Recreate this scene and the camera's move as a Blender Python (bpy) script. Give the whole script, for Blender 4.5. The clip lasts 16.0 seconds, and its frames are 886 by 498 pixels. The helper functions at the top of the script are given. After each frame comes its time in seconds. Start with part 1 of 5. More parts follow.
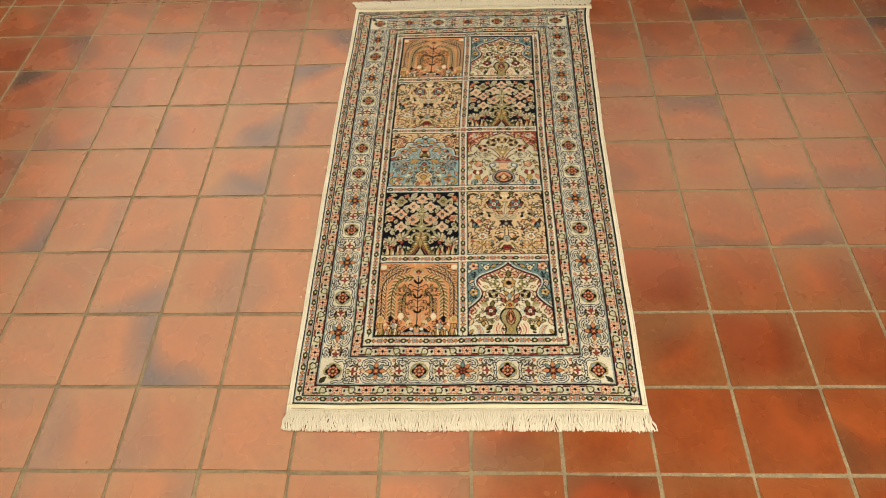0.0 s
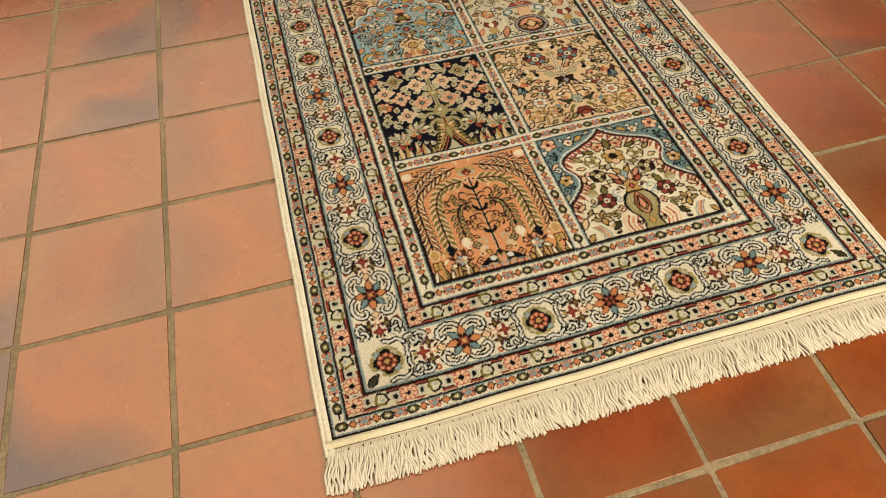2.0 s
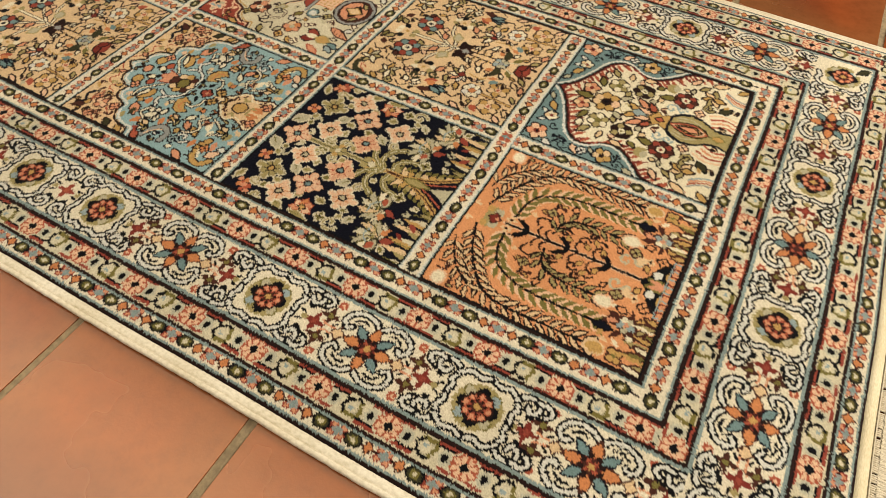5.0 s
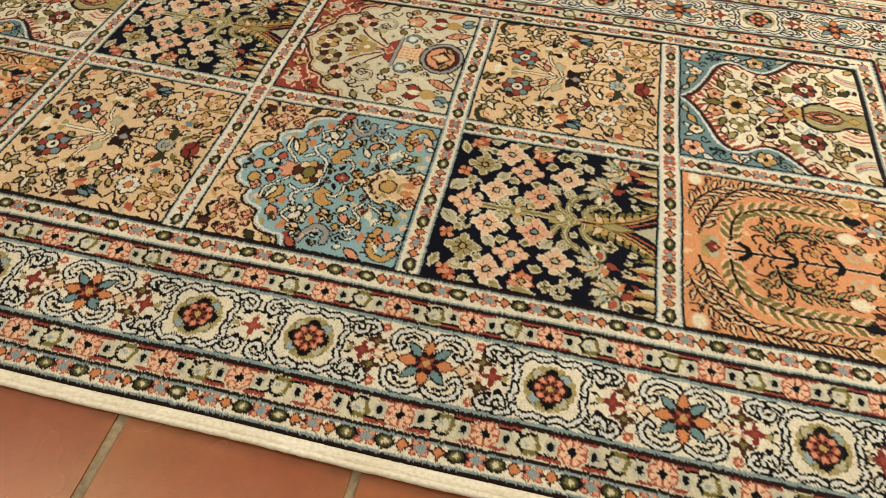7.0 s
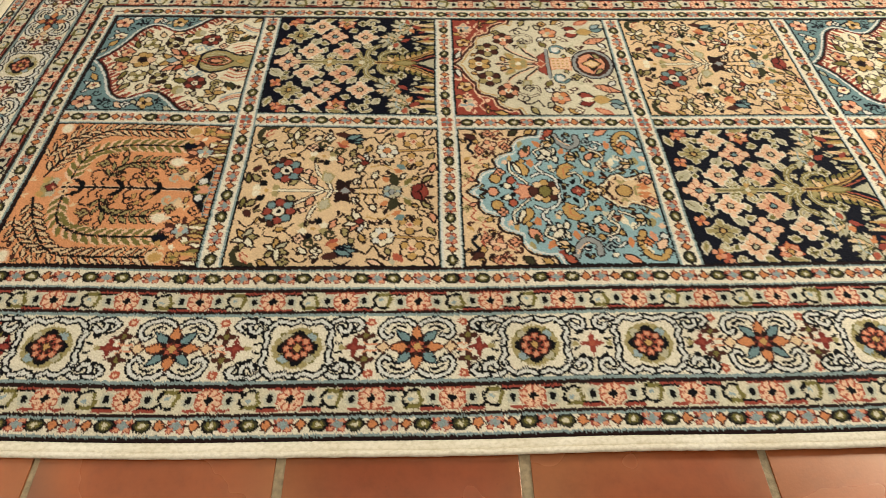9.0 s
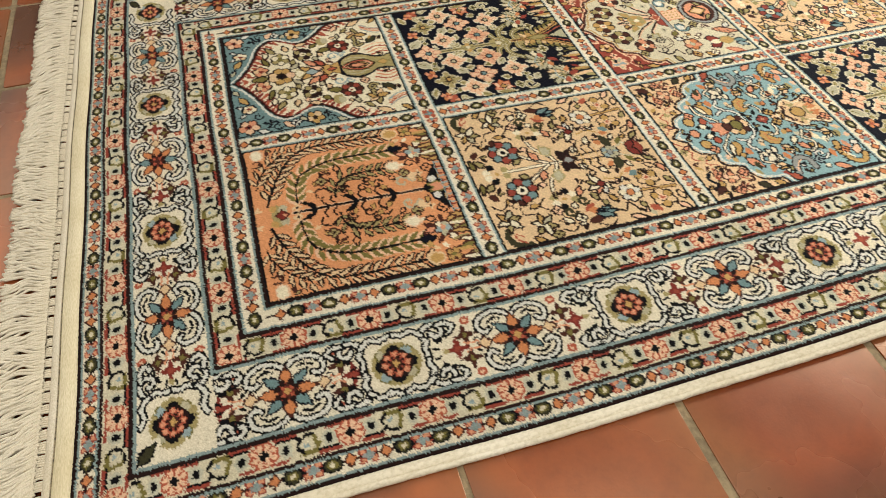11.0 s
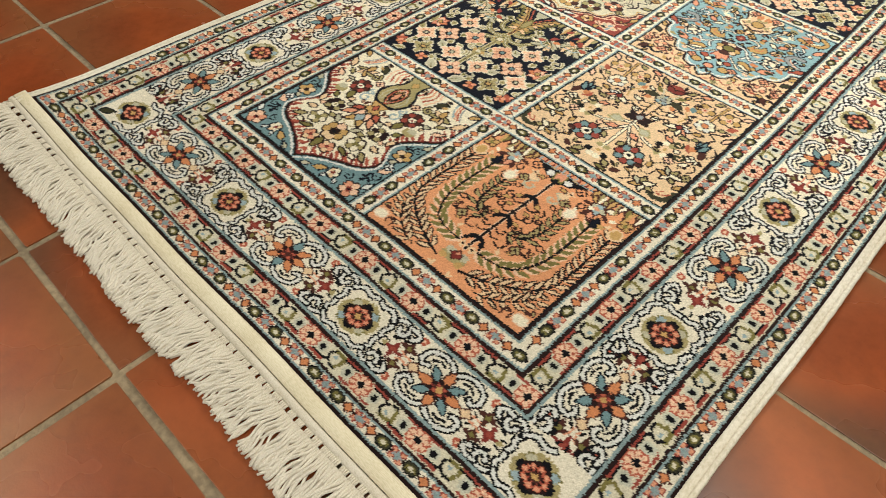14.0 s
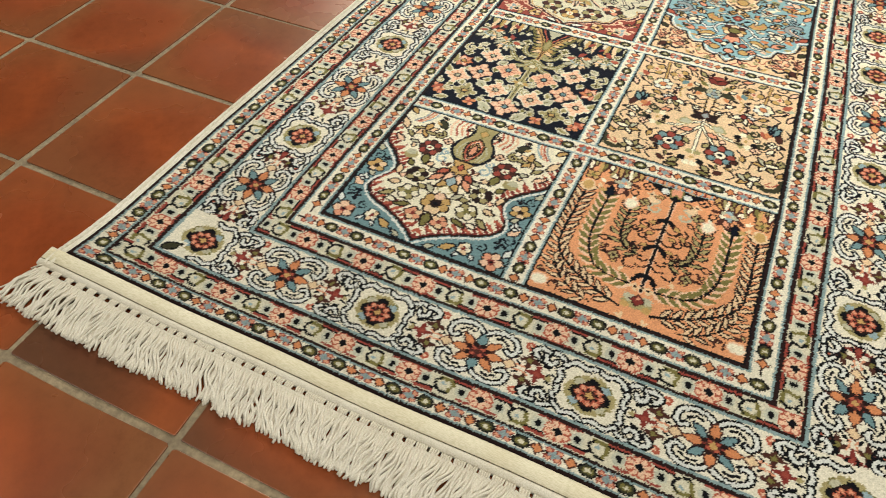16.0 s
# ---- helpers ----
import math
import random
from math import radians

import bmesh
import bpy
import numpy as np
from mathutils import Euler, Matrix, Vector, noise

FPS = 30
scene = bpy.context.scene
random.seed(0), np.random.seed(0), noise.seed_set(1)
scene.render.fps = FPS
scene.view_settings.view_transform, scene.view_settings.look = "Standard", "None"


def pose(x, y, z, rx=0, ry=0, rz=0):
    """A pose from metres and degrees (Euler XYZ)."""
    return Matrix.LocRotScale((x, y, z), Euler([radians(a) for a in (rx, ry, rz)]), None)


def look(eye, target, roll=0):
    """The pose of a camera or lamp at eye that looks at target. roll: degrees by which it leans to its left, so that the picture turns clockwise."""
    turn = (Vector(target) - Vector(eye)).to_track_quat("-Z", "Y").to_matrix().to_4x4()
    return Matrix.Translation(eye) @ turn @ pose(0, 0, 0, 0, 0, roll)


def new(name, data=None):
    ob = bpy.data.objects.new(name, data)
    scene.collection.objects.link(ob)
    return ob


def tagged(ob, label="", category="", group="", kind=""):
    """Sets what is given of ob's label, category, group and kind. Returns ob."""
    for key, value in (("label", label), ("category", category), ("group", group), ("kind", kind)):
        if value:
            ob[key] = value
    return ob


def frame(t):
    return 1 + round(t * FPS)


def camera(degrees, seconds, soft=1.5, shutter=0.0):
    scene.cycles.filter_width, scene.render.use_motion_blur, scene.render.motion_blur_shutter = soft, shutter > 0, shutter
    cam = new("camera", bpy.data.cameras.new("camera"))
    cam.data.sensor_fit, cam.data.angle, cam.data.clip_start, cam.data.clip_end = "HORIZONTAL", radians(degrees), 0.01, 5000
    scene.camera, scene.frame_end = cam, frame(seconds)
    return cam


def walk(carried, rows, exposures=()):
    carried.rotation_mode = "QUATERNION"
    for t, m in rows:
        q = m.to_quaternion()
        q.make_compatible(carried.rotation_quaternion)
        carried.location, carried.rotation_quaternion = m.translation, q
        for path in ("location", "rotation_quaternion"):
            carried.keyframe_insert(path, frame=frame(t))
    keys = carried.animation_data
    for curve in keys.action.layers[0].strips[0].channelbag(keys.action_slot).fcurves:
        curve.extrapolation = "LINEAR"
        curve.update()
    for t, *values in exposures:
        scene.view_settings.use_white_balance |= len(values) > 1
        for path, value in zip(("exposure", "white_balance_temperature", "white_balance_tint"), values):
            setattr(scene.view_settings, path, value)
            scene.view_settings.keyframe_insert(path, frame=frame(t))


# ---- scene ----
cam = camera(69.8, 16.0, soft=0.7)
PATH = [
    (0, (0.018, -1.36, 1.419), (-0.07, -0.192, -0.203), -4.0),
    (0.5, (-0.078, -1.288, 1.28), (-0.132, -0.115, -0.339), -4.0),
    (1, (-0.176, -1.221, 1.08), (-0.136, -0.049, -0.54), -3.5),
    (1.5, (-0.25, -1.154, 0.884), (-0.084, 0.011, -0.734), -2.6),
    (2, (-0.338, -1.08, 0.761), (-0.04, 0.052, -0.861), -1.7),
    (2.5, (-0.376, -0.997, 0.659), (0.075, 0.095, -0.955), -1.1),
    (3, (-0.415, -0.929, 0.607), (0.196, 0.08, -1.008), -0.6),
    (3.2, (-0.436, -0.899, 0.594), (0.245, 0.078, -1.013), -0.0),
    (5.3, (-0.533, -0.513, 0.514), (0.585, -0.018, -1.069), 2.2),
    (5.5, (-0.534, -0.477, 0.514), (0.608, -0.017, -1.062), 2.1),
    (6, (-0.543, -0.392, 0.502), (0.643, -0.01, -1.062), 2.2),
    (6.5, (-0.554, -0.309, 0.503), (0.651, 0.006, -1.061), 1.8),
    (7, (-0.576, -0.232, 0.503), (0.643, 0.013, -1.063), 1.9),
    (7.5, (-0.599, -0.136, 0.514), (0.637, 0.049, -1.047), 1.5),
    (8, (-0.608, -0.039, 0.501), (0.636, 0.089, -1.06), 1.2),
    (8.5, (-0.609, 0.064, 0.513), (0.638, 0.108, -1.05), 1.1),
    (9, (-0.616, 0.144, 0.523), (0.635, 0.096, -1.036), 1.1),
    (9.5, (-0.589, 0.246, 0.517), (0.657, 0.111, -1.041), 1.0),
    (10, (-0.591, 0.358, 0.506), (0.638, 0.126, -1.055), 1.1),
    (10.2, (-0.589, 0.4, 0.507), (0.632, 0.134, -1.054), 1.2),
    (12.3, (-0.556, 0.742, 0.523), (0.509, 0.09, -1.039), 1.7),
    (12.5, (-0.547, 0.767, 0.52), (0.499, 0.083, -1.042), 1.4),
    (13, (-0.531, 0.817, 0.519), (0.456, 0.047, -1.04), 1.5),
    (13.5, (-0.482, 0.85, 0.517), (0.434, 0.012, -1.05), 1.7),
    (14, (-0.38, 0.877, 0.514), (0.492, -0.062, -1.022), 1.7),
    (14.5, (-0.294, 0.94, 0.52), (0.503, -0.054, -1.021), 0.9),
    (15, (-0.229, 0.967, 0.536), (0.487, -0.095, -1.0), 0.8),
    (15.5, (-0.15, 0.975, 0.529), (0.472, -0.149, -1.004), 0.8),
    (16, (-0.083, 0.98, 0.526), (0.446, -0.19, -1.007), 0.6),
]
EXPOSURES = [(0.0, -0.52, 6700, 14), (1.5, -0.58, 6850, 15), (3.0, -0.64, 7050, 17), (5.5, -0.54, 6750, 16), (9.0, -0.52, 6300, 15), (12.5, -0.50, 6000, 15), (16.0, -0.45, 5750, 12)]
walk(cam, [(t, look(eye, target, roll)) for t, eye, target, roll in PATH], EXPOSURES)

# ---- world and light ----
world = bpy.data.worlds.new("world")
scene.world = world
world.use_nodes = True
world.node_tree.nodes["Background"].inputs[0].default_value = (1.0, 0.97, 0.88, 1)
world.node_tree.nodes["Background"].inputs[1].default_value = 0.05


def area_lamp(name, place, target, size_x, size_y, watts, colour):
    data = bpy.data.lights.new(name, "AREA")
    data.shape, data.size, data.size_y, data.energy, data.color = "RECTANGLE", size_x, size_y, watts, colour
    ob = new(name, data)
    ob.matrix_world = look(place, target)
    return ob


WARM = (1.0, 0.98, 0.86)
# unseen stand-in for the room's light, sized for the glare on western tiles
area_lamp("stand_in_lamp", (-1.75, 1.65, 2.42), (-1.75, 1.65, 0), 3.6, 4.9, 190, WARM)
# unseen stand-in that gives the north-eastern tiles their glare
area_lamp("stand_in_lamp", (2.2, 2.4, 2.42), (2.2, 2.4, 0), 2.8, 2.2, 44, WARM)
# added fill in the south-east, evens the light along the rug
area_lamp("stand_in_lamp", (1.4, -3.1, 2.42), (1.4, -3.1, 0), 1.3, 1.3, 430, WARM)


# ---- materials ----
def srgb(r, g, b):
    return tuple((c / 255 / 12.92) if c <= 10 else ((c / 255 + 0.055) / 1.055) ** 2.4 for c in (r, g, b))


def material(name):
    mat = bpy.data.materials.new(name)
    mat.use_nodes = True
    nt = mat.node_tree
    return mat, nt.nodes, nt.links, nt.nodes["Principled BSDF"]


def node(nodes, kind, **values):
    made = nodes.new(kind)
    for key, value in values.items():
        made.inputs[key].default_value = value
    return made


def ramp(nodes, stops):
    made = nodes.new("ShaderNodeValToRGB")
    els = made.color_ramp.elements
    while len(els) < len(stops):
        els.new(0.5)
    for el, (at, colour) in zip(els, stops):
        el.position, el.color = at, (*colour, 1)
    return made


def mix(nodes, links, factor, a, b, blend="MIX"):
    made = nodes.new("ShaderNodeMix")
    made.data_type, made.blend_type = "RGBA", blend
    for slot, value in ((0, factor), (6, a), (7, b)):
        if isinstance(value, bpy.types.NodeSocket):
            links.new(value, made.inputs[slot])
        elif slot == 0:
            made.inputs[0].default_value = value
        else:
            made.inputs[slot].default_value = (*value, 1)
    return made.outputs[2]


def pile_material():
    mat, nodes, links, bsdf = material("silk_pile")
    knot = nodes.new("ShaderNodeAttribute")
    knot.attribute_name = "dye"
    where = nodes.new("ShaderNodeTexCoord")
    fine = node(nodes, "ShaderNodeTexNoise", Scale=900.0, Detail=2.0)
    broad = node(nodes, "ShaderNodeTexNoise", Scale=9.0, Detail=3.0)
    for n in (fine, broad):
        links.new(where.outputs["Object"], n.inputs["Vector"])
    fleck = ramp(nodes, [(0.3, (0.86, 0.86, 0.86)), (0.7, (1.08, 1.08, 1.08))])
    abrash = ramp(nodes, [(0.3, (0.88, 0.87, 0.85)), (0.7, (1.06, 1.06, 1.06))])
    links.new(fine.outputs[0], fleck.inputs[0])
    links.new(broad.outputs[0], abrash.inputs[0])
    c = mix(nodes, links, 1.0, knot.outputs["Color"], fleck.outputs[0], "MULTIPLY")
    c = mix(nodes, links, 1.0, c, abrash.outputs[0], "MULTIPLY")
    links.new(c, bsdf.inputs["Base Color"])
    bsdf.inputs["Roughness"].default_value = 0.7
    bsdf.inputs["Specular IOR Level"].default_value = 0.06
    bump = node(nodes, "ShaderNodeBump", Strength=0.5, Distance=0.0012)
    links.new(fine.outputs[0], bump.inputs["Height"])
    links.new(bump.outputs[0], bsdf.inputs["Normal"])
    # the nap of the silk lies over to one end of the rug, and shines along its length
    nap = node(nodes, "ShaderNodeBsdfSheen", Roughness=0.42)
    links.new(mix(nodes, links, 1.0, c, (1.5, 1.55, 1.55), "MULTIPLY"), nap.inputs["Color"])
    lying = node(nodes, "ShaderNodeCombineXYZ", X=0.0, Y=-0.50, Z=0.866)
    links.new(lying.outputs[0], nap.inputs["Normal"])
    both = nodes.new("ShaderNodeAddShader")
    links.new(bsdf.outputs[0], both.inputs[0])
    links.new(nap.outputs[0], both.inputs[1])
    links.new(both.outputs[0], nodes["Material Output"].inputs[0])
    return mat


def cotton_material(name, colour, dark, stretch):
    mat, nodes, links, bsdf = material(name)
    where = nodes.new("ShaderNodeTexCoord")
    scale = nodes.new("ShaderNodeMapping")
    scale.inputs["Scale"].default_value = stretch
    links.new(where.outputs["Object"], scale.inputs["Vector"])
    grain = node(nodes, "ShaderNodeTexNoise", Scale=1.0, Detail=3.0)
    links.new(scale.outputs[0], grain.inputs["Vector"])
    soil = node(nodes, "ShaderNodeTexNoise", Scale=14.0, Detail=3.0)
    links.new(where.outputs["Object"], soil.inputs["Vector"])
    tone = ramp(nodes, [(0.3, dark), (0.6, colour)])
    links.new(grain.outputs[0], tone.inputs[0])
    dirt = ramp(nodes, [(0.3, (0.86, 0.83, 0.76)), (0.65, (1.0, 1.0, 1.0))])
    links.new(soil.outputs[0], dirt.inputs[0])
    links.new(mix(nodes, links, 1.0, tone.outputs[0], dirt.outputs[0], "MULTIPLY"), bsdf.inputs["Base Color"])
    bsdf.inputs["Roughness"].default_value = 0.85
    bsdf.inputs["Specular IOR Level"].default_value = 0.2
    bump = node(nodes, "ShaderNodeBump", Strength=0.6, Distance=0.0008)
    links.new(grain.outputs[0], bump.inputs["Height"])
    links.new(bump.outputs[0], bsdf.inputs["Normal"])
    return mat


# the plan of the floor tiles, in metres
PITCH_X, PITCH_Y, JOINT = 0.2025, 0.202, 0.0080
CORNER = (0.0145, -0.1365)


def tile_material():
    mat, nodes, links, bsdf = material("terracotta")
    where = nodes.new("ShaderNodeTexCoord")
    info = nodes.new("ShaderNodeObjectInfo")
    island = nodes.new("ShaderNodeNewGeometry")
    chance = nodes.new("ShaderNodeMath")
    chance.operation = "ADD"
    links.new(info.outputs["Random"], chance.inputs[0])
    links.new(island.outputs["Random Per Island"], chance.inputs[1])
    apart = nodes.new("ShaderNodeMath")
    apart.operation = "MULTIPLY"
    apart.inputs[1].default_value = 37.0
    links.new(chance.outputs[0], apart.inputs[0])
    blot = nodes.new("ShaderNodeTexNoise")
    blot.noise_dimensions = "4D"
    blot.inputs["Scale"].default_value, blot.inputs["Detail"].default_value, blot.inputs["Distortion"].default_value = 4.6, 1.0, 0.2
    cloud = nodes.new("ShaderNodeTexNoise")
    cloud.noise_dimensions = "4D"
    cloud.inputs["Scale"].default_value, cloud.inputs["Detail"].default_value = 9.0, 3.0
    for n in (blot, cloud):
        links.new(where.outputs["Object"], n.inputs["Vector"])
        links.new(apart.outputs[0], n.inputs["W"])
    grit = node(nodes, "ShaderNodeTexNoise", Scale=420.0, Detail=3.0)
    links.new(where.outputs["Object"], grit.inputs["Vector"])
    pits = node(nodes, "ShaderNodeTexVoronoi", Scale=60.0)
    links.new(where.outputs["Object"], pits.inputs["Vector"])
    # fired clay, from brick orange to dull rose
    clay = ramp(nodes, [(0.0, srgb(129, 60, 28)), (0.35, srgb(135, 67, 32)), (0.7, srgb(121, 53, 25)), (1.0, srgb(140, 73, 37))])
    wrap = nodes.new("ShaderNodeMath")
    wrap.operation = "FRACT"
    links.new(apart.outputs[0], wrap.inputs[0])
    links.new(wrap.outputs[0], clay.inputs[0])
    shade = ramp(nodes, [(0.3, (0.84, 0.82, 0.8)), (0.7, (1.1, 1.1, 1.08))])
    links.new(cloud.outputs[0], shade.inputs[0])
    c = mix(nodes, links, 1.0, clay.outputs[0], shade.outputs[0], "MULTIPLY")
    # reduction marks of the kiln: a soft grey-brown patch that comes in from one side of a tile, which the object's colour tells
    aim = nodes.new("ShaderNodeSeparateColor")
    links.new(info.outputs["Color"], aim.inputs[0])
    spot = nodes.new("ShaderNodeSeparateXYZ")
    links.new(where.outputs["Object"], spot.inputs[0])

    def sums(op, a, b):
        made = nodes.new("ShaderNodeMath")
        made.operation = op
        for slot, value in enumerate((a, b)):
            if isinstance(value, bpy.types.NodeSocket):
                links.new(value, made.inputs[slot])
            else:
                made.inputs[slot].default_value = value
        return made.outputs[0]

    across = [sums("MULTIPLY", sums("MULTIPLY", sums("SUBTRACT", aim.outputs[k], 0.5), 20.0), spot.outputs[k]) for k in (0, 1)]
    toward = sums("ADD", sums("ADD", across[0], across[1]), sums("MULTIPLY", sums("SUBTRACT", blot.outputs[0], 0.5), 3.2))
    inside = sums("ADD", sums("MULTIPLY", toward, 0.40), 0.32)
    halo = ramp(nodes, [(0.15, (1, 1, 1)), (0.36, (1.16, 1.13, 1.06)), (0.50, (1, 1, 1))])
    links.new(inside, halo.inputs[0])
    c = mix(nodes, links, 1.0, c, halo.outputs[0], "MULTIPLY")
    mark = ramp(nodes, [(0.40, (0, 0, 0)), (0.76, (1, 1, 1))])
    links.new(inside, mark.inputs[0])
    c = mix(nodes, links, sums("MULTIPLY", mark.outputs[0], aim.outputs[2]), c, srgb(46, 32, 26))
    # paler, browner clay flashed towards the edges of most tiles
    place = nodes.new("ShaderNodeSeparateXYZ")
    links.new(island.outputs["Position"], place.inputs[0])
    away = []
    for k, (corner, pitch) in enumerate(zip(CORNER, (PITCH_X, PITCH_Y))):
        across_ = sums("FRACT", sums("DIVIDE", sums("SUBTRACT", place.outputs[k], corner - 40 * pitch), pitch), 0.0)
        away.append(sums("ABSOLUTE", sums("SUBTRACT", across_, 0.5), 0.0))
    rim_ = sums("ADD", sums("MULTIPLY", sums("POWER", sums("ADD", sums("POWER", away[0], 4.0), sums("POWER", away[1], 4.0)), 0.25), 2.0), sums("MULTIPLY", sums("SUBTRACT", blot.outputs[0], 0.5), 1.7))
    flash = ramp(nodes, [(0.45, (0, 0, 0)), (1.0, (1, 1, 1))])
    links.new(rim_, flash.inputs[0])
    c = mix(nodes, links, sums("MULTIPLY", flash.outputs[0], sums("ADD", sums("MULTIPLY", wrap.outputs[0], 0.45), 0.25)), c, srgb(128, 82, 46))
    scuff = node(nodes, "ShaderNodeTexNoise", Scale=55.0, Detail=6.0, Roughness=0.7)
    links.new(where.outputs["Object"], scuff.inputs["Vector"])
    worn = ramp(nodes, [(0.32, (0.86, 0.85, 0.84)), (0.5, (1, 1, 1)), (0.70, (1.10, 1.10, 1.10))])
    links.new(scuff.outputs[0], worn.inputs[0])
    c = mix(nodes, links, 1.0, c, worn.outputs[0], "MULTIPLY")
    speck = ramp(nodes, [(0.0, (0.55, 0.5, 0.46)), (0.07, (1, 1, 1))])
    links.new(pits.outputs["Distance"], speck.inputs[0])
    c = mix(nodes, links, 0.6, c, speck.outputs[0], "MULTIPLY")
    links.new(c, bsdf.inputs["Base Color"])
    rough = ramp(nodes, [(0.3, (0.23, 0.23, 0.23)), (0.7, (0.31, 0.31, 0.31))])
    links.new(cloud.outputs[0], rough.inputs[0])
    links.new(rough.outputs[0], bsdf.inputs["Roughness"])
    bsdf.inputs["Specular IOR Level"].default_value = 1.0
    bsdf.inputs["IOR"].default_value = 1.66
    # orange put into the specular tint turns the glare peach; kiln marks stay greyer
    links.new(mix(nodes, links, sums("MULTIPLY", mark.outputs[0], sums("MULTIPLY", aim.outputs[2], 0.85)), (1.0, 0.69, 0.43), (0.60, 0.55, 0.54)), bsdf.inputs["Specular Tint"])
    # worn wax over the clay
    bsdf.inputs["Coat Weight"].default_value = 0.15
    bsdf.inputs["Coat Roughness"].default_value = 0.27
    bump = node(nodes, "ShaderNodeBump", Strength=0.07, Distance=0.001)
    links.new(grit.outputs[0], bump.inputs["Height"])
    soft = node(nodes, "ShaderNodeBump", Strength=0.2, Distance=0.002)
    links.new(cloud.outputs[0], soft.inputs["Height"])
    links.new(bump.outputs[0], soft.inputs["Normal"])
    links.new(soft.outputs[0], bsdf.inputs["Normal"])
    return mat


def rough_material(name, colour, dark, scale, roughness=0.9, depth=0.002):
    mat, nodes, links, bsdf = material(name)
    where = nodes.new("ShaderNodeTexCoord")
    a = node(nodes, "ShaderNodeTexNoise", Scale=scale, Detail=6.0)
    b = node(nodes, "ShaderNodeTexNoise", Scale=scale * 0.08, Detail=3.0)
    for n in (a, b):
        links.new(where.outputs["Object"], n.inputs["Vector"])
    fine = ramp(nodes, [(0.35, dark), (0.65, colour)])
    links.new(a.outputs[0], fine.inputs[0])
    wide = ramp(nodes, [(0.35, (0.72, 0.72, 0.70)), (0.65, (1.08, 1.08, 1.06))])
    links.new(b.outputs[0], wide.inputs[0])
    links.new(mix(nodes, links, 1.0, fine.outputs[0], wide.outputs[0], "MULTIPLY"), bsdf.inputs["Base Color"])
    bsdf.inputs["Roughness"].default_value = roughness
    bump = node(nodes, "ShaderNodeBump", Strength=0.5, Distance=depth)
    links.new(a.outputs[0], bump.inputs["Height"])
    links.new(bump.outputs[0], bsdf.inputs["Normal"])
    return mat


PILE = pile_material()
COTTON = cotton_material("cotton_fringe", srgb(212, 201, 177), srgb(190, 178, 152), (900, 900, 900))
WEAVE = cotton_material("cotton_weave", srgb(220, 207, 173), srgb(201, 187, 150), (260, 1300, 400))
CORD = cotton_material("selvedge_cord", srgb(218, 208, 184), srgb(198, 187, 160), (400, 260, 400))
SEAM = cotton_material("seam_thread", srgb(150, 138, 108), srgb(60, 54, 44), (420, 420, 420))
CLAY = tile_material()
GROUT = rough_material("grout", srgb(146, 126, 93), srgb(120, 102, 74), 200.0)
PLASTER = rough_material("plaster", srgb(112, 104, 92), srgb(100, 92, 81), 60.0)


# ---- helpers ----
def mesh_from(name, verts, faces, mat, smooth=False):
    me = bpy.data.meshes.new(name)
    me.from_pydata([tuple(v) for v in verts], [], faces)
    me.materials.append(mat)
    if smooth:
        me.polygons.foreach_set("use_smooth", [True] * len(me.polygons))
    me.update()
    return me


def part(name, me, parent, label=""):
    ob = new(name, me)
    ob.parent = parent
    return tagged(ob, label)


def box(name, lo, hi, mat):
    x0, y0, z0 = lo
    x1, y1, z1 = hi
    v = [(x, y, z) for z in (z0, z1) for y in (y0, y1) for x in (x0, x1)]
    f = [(0, 2, 3, 1), (4, 5, 7, 6), (0, 1, 5, 4), (2, 6, 7, 3), (0, 4, 6, 2), (1, 3, 7, 5)]
    return new(name, mesh_from(name, v, f, mat))


# ---- the room that closes the place ----
ROOM = (-5.2, 5.9, -5.7, 5.0)
HIGH = 2.5
x0, x1, y0, y1 = ROOM
floor = box("floor", (x0, y0, -0.09), (x1, y1, -0.0022), GROUT)
tagged(floor, "terracotta tile floor with wide grey-brown mortar joints", "floor", kind="structure")
# walls and ceiling are unseen; set back and greyed to weaken reflected light
for wall, lo, hi in (
    ("wall_west", (x0 - 0.15, y0 - 0.15, -0.09), (x0, y1 + 0.15, HIGH)),
    ("wall_east", (x1, y0 - 0.15, -0.09), (x1 + 0.15, y1 + 0.15, HIGH)),
    ("wall_south", (x0, y0 - 0.15, -0.09), (x1, y0, HIGH)),
    ("wall_north", (x0, y1, -0.09), (x1, y1 + 0.15, HIGH)),
):
    tagged(box(wall, lo, hi, PLASTER), "plain grey-beige closing wall, unseen", "wall", kind="structure")
tagged(box("ceiling", (x0 - 0.15, y0 - 0.15, HIGH), (x1 + 0.15, y1 + 0.15, HIGH + 0.12), PLASTER), "plain grey-beige closing ceiling, unseen", "ceiling", kind="structure")

